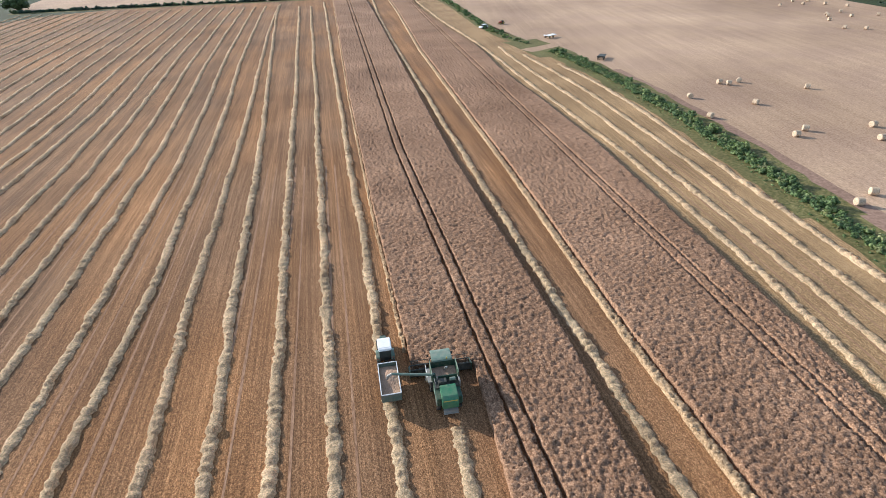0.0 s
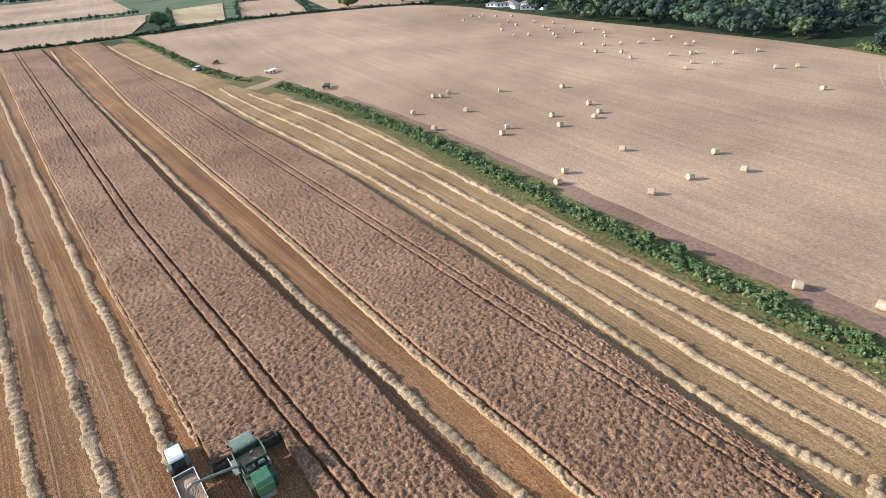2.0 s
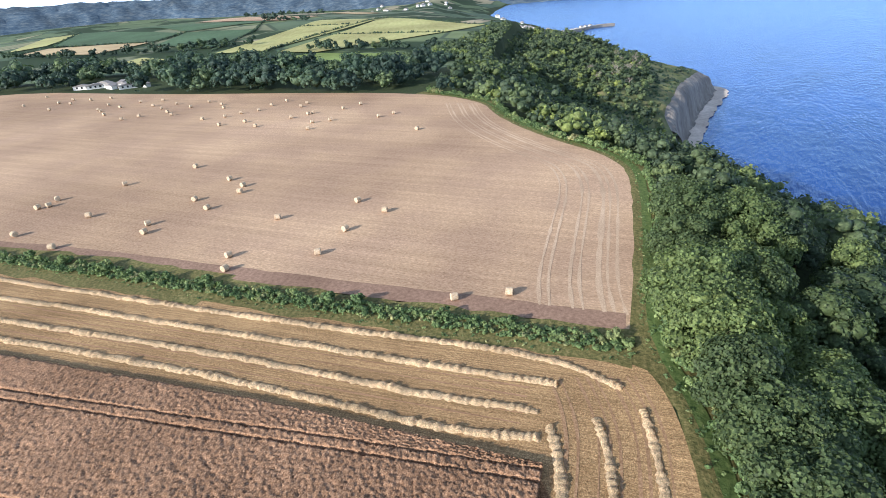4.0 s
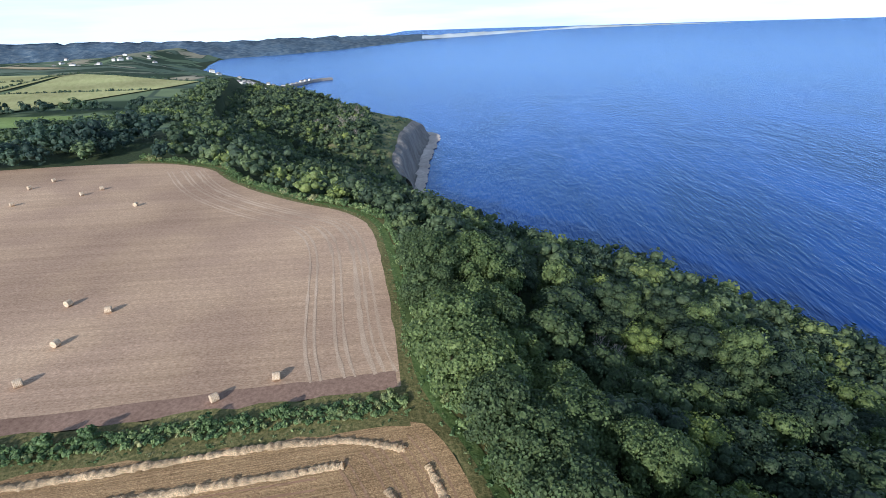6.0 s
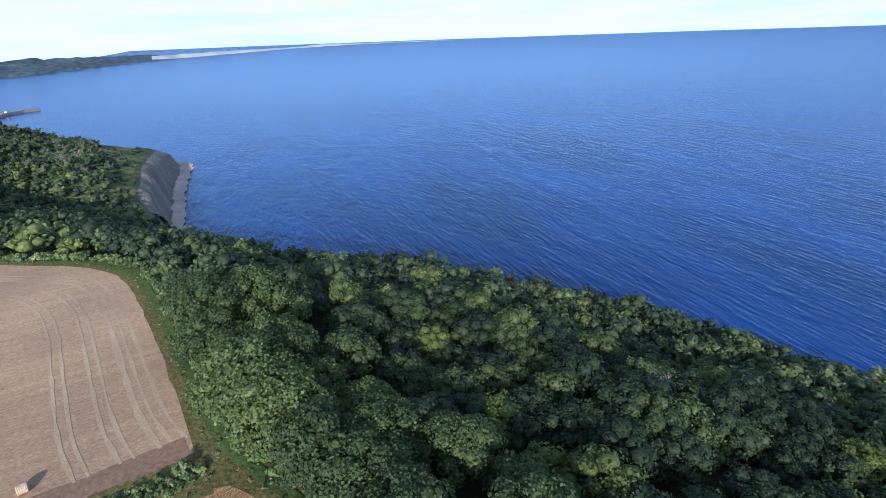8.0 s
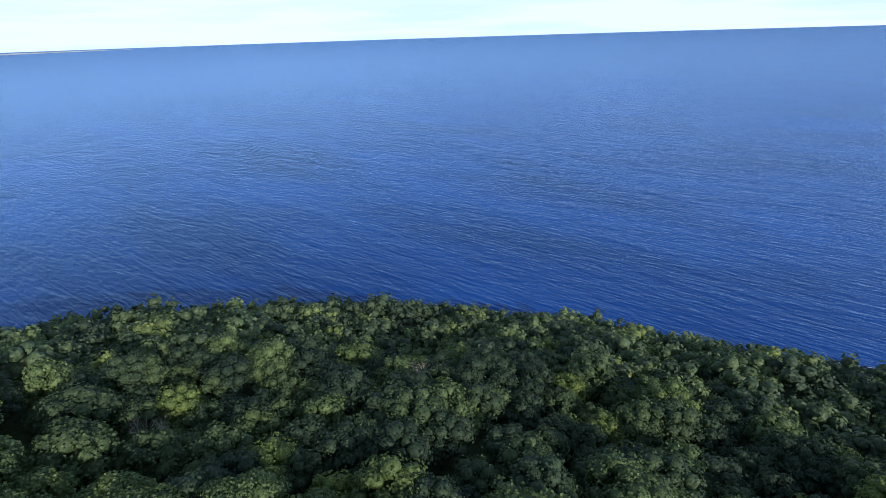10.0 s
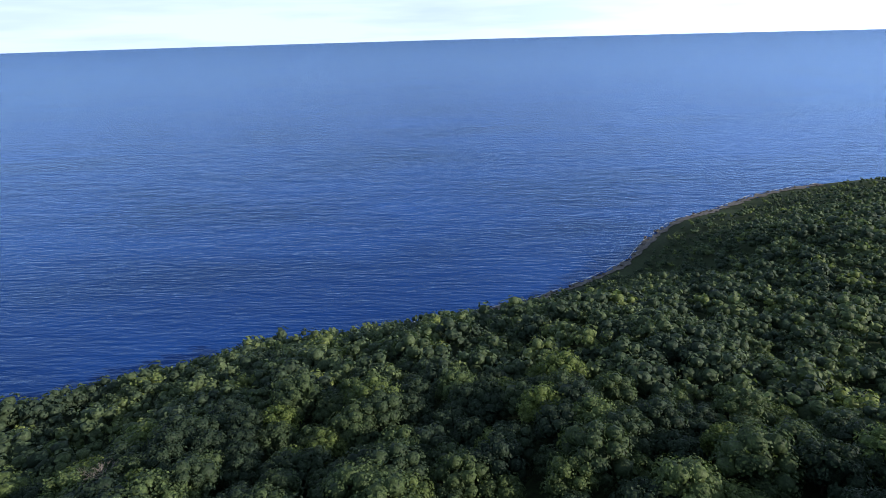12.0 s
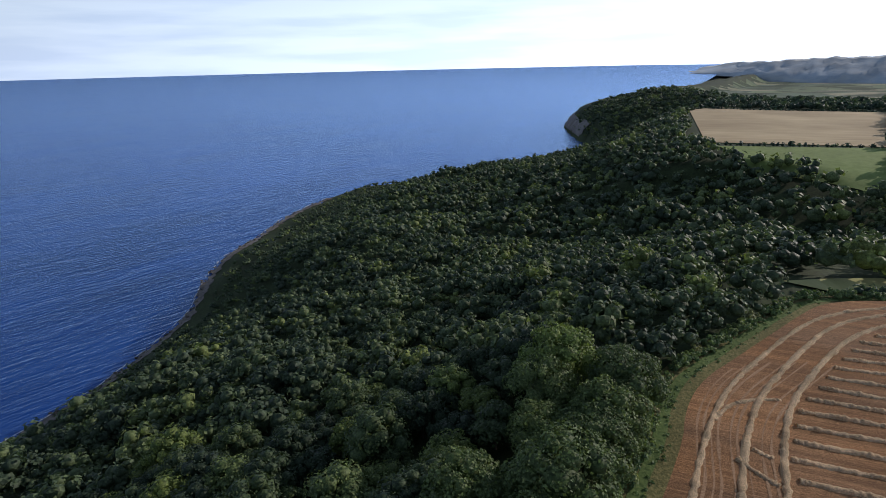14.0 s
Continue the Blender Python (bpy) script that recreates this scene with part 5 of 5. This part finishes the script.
def wheel(parent, x, y, r, w):
    """A tyre with lugs round a dished rim."""
    s = 1 if x > 0 else -1
    bm = bmesh.new()
    prof = ((-0.5, 0.62), (-0.5, 0.86), (-0.42, 0.97), (0, 1.0), (0.42, 0.97), (0.5, 0.86), (0.5, 0.62))
    rings = [[bm.verts.new((x + p * w, y + r * q * math.cos(a), r + r * q * math.sin(a))) for a in np.linspace(0, 6.2832, 24, endpoint=False)] for p, q in prof]
    for p, q in zip(rings[:-1], rings[1:]):
        for k in range(24):
            bm.faces.new((p[k], p[(k + 1) % 24], q[(k + 1) % 24], q[k]))
    for k in range(18):
        a = k * 6.2832 / 18
        for side in (-1, 1):
            m = Matrix.Translation((x + side * w * 0.24, y + r * 1.0 * math.cos(a + side * 0.08), r + r * 1.0 * math.sin(a + side * 0.08))) @ Matrix.Rotation(a, 4, "X") @ Matrix.Rotation(side * 0.5, 4, "Y")
            bmesh.ops.create_cube(bm, size=1, matrix=m @ Matrix.Diagonal((w * 0.5, r * 0.09, r * 0.07, 1)))
    wh = part("wheel", bm, M_TYRE, parent, "black lugged tyre")
    part("rim", tube((x - w * 0.3, y, r), (x + w * 0.42 * s, y, r), r * 0.62, r * 0.5, 20), M_RIM, wh, "yellow wheel rim")
    part("hub", tube((x, y, r), (x + w * 0.55 * s, y, r), r * 0.18, None, 12), M_DARK, wh)
    return wh


def make_combine():
    t = thing("combine_harvester", 3.1, 37.9, 0.03, 4.5, label="green combine harvester cutting the standing crop, dusty", category="combine harvester")
    part("body", prism(((1.2, 1.0), (1.2, 2.3), (0.9, 2.55), (-2.7, 2.55), (-4.3, 2.3), (-4.3, 1.2), (-3.2, 0.9)), -1.3, 1.3, 0.06), M_GREEN, t)
    tank = merged(box(0.1, 2.5, 1.0, -1.38, -0.25, 2.5, 0.02), box(0.1, 2.5, 1.0, 1.38, -0.25, 2.5, 0.02), box(2.86, 0.1, 1.0, 0, 1.0, 2.5, 0.02), box(2.86, 0.1, 0.85, 0, -1.5, 2.5, 0.02))
    tk = part("grain_tank", tank, M_GREEN, t, "open dark green grain tank")
    grain = bmesh.new()
    bmesh.ops.create_grid(grain, x_segments=12, y_segments=12, size=1.0)
    for v in grain.verts:
        v.co = (v.co.x * 1.33, -0.25 + v.co.y * 1.2, 2.56 + 0.2 * max(0, 1 - v.co.length * 0.8) + random.random() * 0.03)
    part("grain", grain, M_GRAIN, tk, "heap of threshed grain")
    part("filling_auger", merged(tube((0.1, 0.2, 2.7), (0.25, -0.2, 3.45), 0.12), box(0.3, 0.25, 0.25, 0.25, -0.25, 3.35, 0.04)), M_GREY, tk, "pale steel filling auger")
    for x in (-1.41, 1.41):
        part("tank_flap", box(0.05, 2.5, 0.45, x, -0.25, 3.42, 0.01, (1, 0.9)), M_GREEN_PALE, tk)
    eng = part("engine_deck", merged(box(2.5, 1.3, 0.25, 0, -2.2, 2.5, 0.03), box(0.9, 0.8, 0.55, -0.45, -2.15, 2.7, 0.05), box(0.7, 0.5, 0.4, 0.75, -2.0, 2.7, 0.05)), M_DARK, t, "dark engine deck")
    part("air_filter", tube((0.35, -2.1, 3.2), (0.95, -2.1, 3.2), 0.2), M_GREEN_PALE, eng)
    part("exhaust", merged(tube((-0.95, -1.8, 2.6), (-0.95, -1.8, 3.55), 0.07), tube((-0.95, -1.8, 3.5), (-0.95, -2.0, 3.7), 0.07)), M_GREY, eng, "rusty exhaust pipe")
    part("radiator_screen", box(0.12, 0.95, 0.85, 1.36, -2.2, 2.3, 0.03), M_GREY, eng)
    for x in (-1.25, 1.25):
        part("hand_rail", merged(tube((x, -1.7, 2.7), (x, -1.7, 3.3), 0.02, None, 6), tube((x, -2.7, 2.7), (x, -2.7, 3.3), 0.02, None, 6), tube((x, -1.7, 3.3), (x, -2.7, 3.3), 0.02, None, 6)), M_GREY, eng)
    hood = part("straw_hood", prism(((-2.75, 1.3), (-2.75, 3.05), (-3.0, 3.12), (-4.55, 2.85), (-5.0, 2.35), (-4.95, 1.25)), -0.85, 0.85, 0.07), M_HOOD, t, "bright green sloping straw hood")
    part("hood_trim", box(1.5, 0.05, 0.12, 0, -4.93, 2.36, 0.01), M_RIM, hood, "yellow stripe across the hood")
    part("side_panel", box(0.06, 2.6, 0.8, -1.33, -3.0, 1.35, 0.02), M_GREEN_PALE, t)
    part("side_panel", box(0.06, 2.6, 0.8, 1.33, -3.0, 1.35, 0.02), M_GREEN_PALE, t)
    part("straw_chopper", merged(box(1.5, 0.5, 0.45, 0, -4.95, 0.75, 0.05), box(1.6, 0.3, 0.1, 0, -5.2, 0.75, 0.02, (0.8, 1))), M_GREY, t, "dusty grey straw spreader")
    cab = part("cab", prism(((1.1, 1.7), (1.1, 3.45), (2.45, 3.5), (2.75, 2.9), (2.5, 1.7)), -0.98, 0.98, 0.06), M_GLASS, t, "dark glazed driver's cab")
    part("cab_roof", prism(((0.85, 3.45), (0.85, 3.68), (1.2, 3.78), (2.5, 3.78), (2.95, 3.62), (2.95, 3.47)), -1.12, 1.12, 0.08), M_GREEN_PALE, cab, "dusty pale green cab roof")
    for x in (-0.98, 0.98):
        part("cab_pillar", tube((x, 1.12, 1.7), (x, 1.12, 3.5), 0.05, None, 8), M_GREEN, cab)
        part("cab_pillar", merged(tube((x, 2.5, 1.75), (x, 2.72, 3.0), 0.045, None, 8), tube((x, 2.72, 3.0), (x, 2.45, 3.5), 0.045, None, 8)), M_GREEN, cab)
    part("beacon", tube((0.5, 1.0, 3.76), (0.5, 1.0, 3.98), 0.08), M_RIM, cab, "amber beacon")
    for x in (-1.35, 1.35):
        part("mirror", merged(tube((x * 0.75, 2.6, 2.6), (x, 2.9, 2.8), 0.025, None, 6), box(0.22, 0.06, 0.4, x, 2.92, 2.6, 0.02)), M_DARK, cab)
    plat = part("platform", box(0.55, 2.5, 0.08, -1.58, 0.25, 2.05, 0.02), M_GREY, t, "dusty steel side platform")
    part("ladder", merged(tube((-1.85, 1.3, 0.5), (-1.75, 1.3, 2.05), 0.03, None, 6), tube((-1.85, 0.9, 0.5), (-1.75, 0.9, 2.05), 0.03, None, 6), *[tube((-1.85 + 0.02 * k, 0.9, 0.6 + 0.3 * k), (-1.85 + 0.02 * k, 1.3, 0.6 + 0.3 * k), 0.025, None, 6) for k in range(5)]), M_WHITE, plat)
    part("platform_rail", merged(*[tube((-1.84, y, 2.1), (-1.84, y, 3.0), 0.025, None, 6) for y in (-0.9, 0.2, 1.3)], tube((-1.84, -0.9, 3.0), (-1.84, 1.3, 3.0), 0.025, None, 6)), M_WHITE, plat, "white hand rail")
    wheel(t, -1.2, 0.6, 0.78, 0.6), wheel(t, 1.2, 0.6, 0.78, 0.6), wheel(t, -1.05, -2.0, 0.5, 0.38), wheel(t, 1.05, -2.0, 0.5, 0.38)
    part("feeder_house", prism(((0.9, 1.1), (0.9, 1.9), (2.4, 1.15), (2.4, 0.4)), -0.62, 0.62, 0.04), M_GREEN, t)
    hd = part("header", prism(((2.3, 0.25), (2.3, 1.15), (2.4, 1.2), (2.48, 0.5), (3.2, 0.22), (3.25, 0.14)), -3.15, 3.15, 0.02), M_DARK, t, "wide dark cutting header")
    for x in (-3.2, 3.2):
        part("divider", prism(((2.2, 0.15), (2.2, 1.2), (3.1, 0.95), (4.0, 0.2), (4.0, 0.12)), x - 0.05, x + 0.05, 0.01), M_GREEN, hd)
        part("reel_arm", tube((x * 0.985, 2.35, 1.15), (x * 0.985, 3.2, 1.05), 0.05, None, 8), M_GREEN, hd)
    part("intake_auger", merged(tube((-3.05, 2.72, 0.58), (3.05, 2.72, 0.58), 0.16), *[tube((x, 2.72, 0.58), (x + 0.05, 2.72, 0.58), 0.29, None, 16) for x in np.arange(-2.9, 3.0, 0.36)]), M_GREY, hd, "steel intake auger")
    reel = part("reel", tube((-3.05, 3.2, 1.05), (3.05, 3.2, 1.05), 0.07, None, 10), M_DARK, hd, "dark reel with tines")
    for k in range(6):
        a = k * math.pi / 3 + 0.3
        y, z = 3.2 + 0.52 * math.cos(a), 1.05 + 0.52 * math.sin(a)
        part("reel_bar", merged(tube((-3.05, y, z), (3.05, y, z), 0.035, None, 6), *[tube((x, y, z), (x, y - 0.03, z - 0.22), 0.012, None, 4) for x in np.arange(-3, 3.05, 0.25)]), M_DARK, reel)
    for x in (-2.9, -1.0, 1.0, 2.9):
        part("reel_spider", merged(*[tube((x, 3.2, 1.05), (x, 3.2 + 0.52 * math.cos(k * math.pi / 3 + 0.3), 1.05 + 0.52 * math.sin(k * math.pi / 3 + 0.3)), 0.025, None, 5) for k in range(6)]), M_DARK, reel)
    part("cutter_bar", merged(box(6.3, 0.06, 0.05, 0, 3.3, 0.12, 0), *[prism(((3.3, 0.12), (3.3, 0.17), (3.42, 0.14)), x - 0.03, x + 0.03, 0) for x in np.arange(-3.1, 3.15, 0.15)]), M_GREY, hd)
    pipe = part("unloading_auger", tube((-1.1, -1.0, 3.25), (-5.15, -0.35, 3.75), 0.17, 0.15, 16), M_GREEN_PALE, t, "pale green unloading auger swung out")
    part("auger_spout", merged(tube((-5.05, -0.36, 3.76), (-5.5, -0.3, 3.45), 0.18, 0.17, 14), tube((-5.48, -0.3, 3.5), (-5.62, -0.3, 2.95), 0.17, 0.12, 14)), M_GREY, pipe, "grey downturned spout")
    part("auger_elbow", merged(tube((-1.15, -1.0, 2.4), (-1.15, -1.0, 3.35), 0.22, None, 14)), M_GREEN, pipe)
    return t


def settle_combine(t):
    """Bring the machine to its compact build: a short, low body behind a full-width header."""
    skip = ("header", "divider", "reel", "reel_arm", "reel_bar", "reel_spider", "intake_auger", "cutter_bar")
    for ob in t.children_recursive:
        kind = ob.name.split(".")[0]
        if kind in skip or kind in ("wheel", "rim", "hub"):
            continue
        thin = 1.0 if kind in ("unloading_auger", "auger_spout", "auger_elbow") else 0.92
        for v in ob.data.vertices:
            v.co.x *= thin
            v.co.z *= 0.84
            v.co.y = v.co.y if v.co.y > 2.3 else 2.3 + (v.co.y - 2.3) * 0.76


def make_tractor():
    t = thing("tractor", -2.75, 42.6, 0.03, 5, label="green tractor with a white cab roof pulling a grain trailer", category="tractor")
    part("chassis", box(0.6, 3.2, 0.5, 0, 1.2, 0.6, 0.05), M_DARK, t)
    bon = part("bonnet", prism(((1.0, 0.95), (1.0, 1.62), (2.9, 1.5), (3.15, 1.3), (3.15, 0.85)), -0.42, 0.42, 0.08), M_GREEN, t, "dark green bonnet")
    part("grille", box(0.6, 0.05, 0.5, 0, 3.16, 0.85, 0.02), M_DARK, bon)
    part("exhaust", tube((0.36, 1.2, 1.5), (0.36, 1.2, 2.5), 0.05), M_DARK, bon)
    cab = part("cab", prism(((-0.65, 1.1), (-0.75, 1.7), (-0.55, 2.55), (0.95, 2.55), (1.1, 1.2)), -0.72, 0.72, 0.06), M_GLASS, t, "dark glazed cab")
    part("cab_roof", prism(((-0.85, 2.53), (-0.88, 2.68), (-0.6, 2.8), (0.9, 2.8), (1.15, 2.68), (1.15, 2.53)), -0.86, 0.86, 0.09), M_WHITE, cab, "white rounded cab roof")
    for x in (-0.7, 0.7):
        part("cab_pillar", tube((x, -0.68, 1.2), (x, -0.56, 2.55), 0.045, None, 8), M_DARK, cab)
        part("cab_pillar", tube((x, 1.08, 1.2), (x, 0.95, 2.55), 0.045, None, 8), M_DARK, cab)
        part("fender", prism(((-0.75, 1.25), (-0.6, 1.62), (0.0, 1.78), (0.6, 1.62), (0.75, 1.3), (0.6, 1.5), (0.0, 1.68), (-0.6, 1.5)), x * 1.35 - 0.24, x * 1.35 + 0.24, 0.02), M_GREEN_PALE, t, "pale dusty green fender")
        wheel(t, x * 1.3, 0.0, 0.85, 0.5), wheel(t, x * 1.15, 2.45, 0.6, 0.36)
        part("rear_lamp", box(0.14, 0.05, 0.1, x * 1.4, -0.74, 1.45, 0.01), M_RED, t)
    part("drawbar", merged(box(0.12, 0.9, 0.08, 0, -0.9, 0.5, 0.02), tube((-0.3, -0.6, 0.8), (-0.35, -1.0, 0.6), 0.04), tube((0.3, -0.6, 0.8), (0.35, -1.0, 0.6), 0.04)), M_DARK, t)
    for ob in t.children_recursive:
        for v in ob.data.vertices:
            v.co.x *= 0.82
    return t


def make_trailer():
    t = thing("grain_trailer", -2.35, 38.5, 0.03, 5, label="grey steel grain trailer half full of threshed grain", category="trailer")
    bed = part("floor", box(2.2, 4.3, 0.12, 0, 0, 0.95, 0.02), M_GREY, t)
    for x in (-1.12, 1.12):
        side = part("side_wall", box(0.07, 4.35, 0.95, x, 0, 1.0, 0.015), M_TRAILER, t)
        part("top_rail", box(0.1, 4.4, 0.09, x, 0, 1.92, 0.02), M_WHITE, side, "pale steel top rail")
        for y in (-1.8, -0.9, 0, 0.9, 1.8):
            part("side_post", box(0.06, 0.09, 0.9, x * 1.05, y, 1.0, 0.01), M_GREY, side)
    for y in (-2.18, 2.18):
        end = part("end_wall", box(2.2, 0.07, 0.95, 0, y, 1.0, 0.015), M_TRAILER, t)
        part("top_rail", box(2.3, 0.1, 0.09, 0, y, 1.92, 0.02), M_WHITE, end, "pale steel top rail")
    heap = bmesh.new()
    bmesh.ops.create_grid(heap, x_segments=16, y_segments=24, size=1.0)
    for v in heap.verts:
        x, y = v.co.x, v.co.y
        v.co = (x * 1.08, y * 2.13, 1.42 + 0.35 * math.exp(-((x * 1.1) ** 2 + (y * 2.1 - 0.6) ** 2) * 0.8) + random.random() * 0.03)
    part("grain", heap, M_GRAIN, t, "pinkish heap of threshed grain")
    for y in (-0.75, 0.25):
        for x in (-0.95, 0.95):
            wheel(t, x, y, 0.45, 0.34)
    part("drawbar", merged(tube((-0.5, 2.1, 0.8), (0, 3.2, 0.55), 0.06, None, 8), tube((0.5, 2.1, 0.8), (0, 3.2, 0.55), 0.06, None, 8), box(1.0, 3.9, 0.18, 0, 0, 0.78, 0.02)), M_DARK, t)
    for ob in t.children_recursive:
        for v in ob.data.vertices:
            v.co.x *= 0.84
    return t


def make_car():
    t = thing("parked_van", 43.2, 252.2, 0.03, 128, label="white estate car parked on the stubble", category="car")
    part("body", prism(((-2.2, 0.35), (-2.25, 0.95), (2.0, 0.95), (2.25, 0.75), (2.25, 0.35)), -0.88, 0.88, 0.08), M_WHITE, t)
    part("cabin", prism(((-2.15, 0.93), (-1.95, 1.5), (0.35, 1.52), (1.1, 0.93)), -0.80, 0.80, 0.08), M_GLASS, t, "dark car windows")
    part("roof", prism(((-2.0, 1.48), (-1.95, 1.56), (0.25, 1.58), (0.4, 1.5)), -0.76, 0.76, 0.03), M_WHITE, t)
    for x in (-0.8, 0.8):
        for y in (-1.4, 1.4):
            part("wheel", tube((x - 0.1, y, 0.32), (x + 0.1, y, 0.32), 0.32, None, 18), M_TYRE, t)
        part("headlight", box(0.35, 0.06, 0.16, x * 0.75, 2.22, 0.62, 0.02), M_GREY, t)


def make_flatbed(x, y, rz, mat, label):
    t = thing("flatbed_trailer", x, y, 0.05, rz, label=label, category="trailer")
    for yy in np.arange(-2.8, 2.9, 0.6):
        part("deck_board", box(2.3, 0.55, 0.1, 0, yy, 0.95, 0.01), mat, t)
    for sx in (-0.6, 0.6):
        part("frame_beam", box(0.14, 6.0, 0.2, sx, 0, 0.74, 0.02), M_DARK, t)
    part("headboard", box(2.3, 0.08, 0.45, 0, 2.95, 1.0, 0.02), mat, t)
    part("drawbar", tube((0, 3.0, 0.75), (0, 4.4, 0.5), 0.06), M_DARK, t)
    for sx in (-0.9, 0.9):
        wheel(t, sx, -0.8, 0.42, 0.28), wheel(t, sx, 1.6, 0.42, 0.28)


settle_combine(make_combine()), make_tractor(), make_trailer(), make_car()
make_flatbed(65.5, 222.5, 130, M_WHITE, "pale flatbed farm trailer parked by the gateway")
make_flatbed(71.5, 180.5, 150, M_DARK, "dark flatbed farm trailer beside the hedge")
t = thing("small_tractor", 53.4, 261, 0.05, 120, label="small dark red farm tractor by the hedge", category="tractor")
part("bonnet", box(0.6, 1.5, 0.6, 0, 1.0, 0.7, 0.06), M_RED, t)
part("seat_unit", box(0.9, 1.0, 0.9, 0, -0.2, 0.7, 0.1), M_DARK, t)
for sx in (-0.7, 0.7):
    wheel(t, sx, -0.2, 0.65, 0.35), wheel(t, sx * 0.8, 1.5, 0.4, 0.22)


# ---- single trees and oddments ----
def lone_tree(x, y, R, H, seed, label):
    t = make_tree(seed, R, H, 18, 34, 0.5)
    t.name = "field_tree"
    tagged(t, label, "tree", "trees along the hedges")
    t.matrix_world = pose(x, y, float(land(x, y)))


for k, (x, y, R, H) in enumerate(((194, 424, 7.5, 11), (239, 415, 6, 9.5), (258, 407, 7, 12), (57, 432, 7, 10), (268, 402, 6, 10), (-232, 392, 7, 9))):
    lone_tree(x, y, R, H, 300 + k, "round dark green tree standing in a field hedge")


def dead_tree(x, y, h, seed):
    rnd_ = random.Random(seed)
    t = thing("dead_tree", x, y, float(land(x, y)) - 0.3, 0, label="bare grey dead tree among the green wood", category="tree")
    bm = bmesh.new()

    def limb(a, way, ln, r, depth):
        b_ = a + way * ln
        m = Matrix.Translation((a + b_) / 2) @ way.to_track_quat("Z", "Y").to_matrix().to_4x4()
        bmesh.ops.create_cone(bm, cap_ends=False, segments=5, radius1=r, radius2=r * 0.6, depth=ln, matrix=m)
        if depth:
            for _ in range(4 if depth > 1 else 3):
                turn = Vector((rnd_.gauss(0, 0.6), rnd_.gauss(0, 0.6), rnd_.gauss(0.1, 0.3)))
                limb(a + way * ln * (0.6 + 0.4 * rnd_.random()), (way + turn).normalized(), ln * (0.5 + 0.25 * rnd_.random()), r * 0.55, depth - 1)
    limb(Vector((0, 0, 0)), Vector((0, 0, 1)), h * 0.42, 0.16, 4)
    part("branch", bm, M_DEADWOOD, t)


M_DEADWOOD = soil_material("dead_wood", (0.22, 0.19, 0.17), (0.33, 0.29, 0.26), (0.44, 0.40, 0.36), 2, 0.5, (1, 1, 0.2, 0), 0.5, 0.03)
dead_tree(51.5, -88, 11.5, 4)
dead_tree(82, -43, 11, 5)
dead_tree(24, -46, 11, 6)
rnd = np.random.RandomState(21)
for k in range(14):
    dead_tree(520 + rnd.rand() * 190, 8 + rnd.randn() * 14, 13, 40 + k)
t = thing("chalk_pinnacle", -33, -40, float(land(-33, -40)) - 1, 20, label="pale weathered rock pinnacle rising among the trees", category="rock")
bm = bmesh.new()
bmesh.ops.create_cone(bm, cap_ends=True, segments=9, radius1=1.9, radius2=0.3, depth=9, matrix=Matrix.Translation((0, 0, 4)))
bmesh.ops.subdivide_edges(bm, edges=bm.edges[:], cuts=3, use_grid_fill=True)
for v in bm.verts:
    v.co += Vector((noise.noise(v.co * 0.9), noise.noise(v.co * 0.9 + Vector((5, 1, 2))), 0)) * 0.9
part("rock", bm, M_BEACH, t)
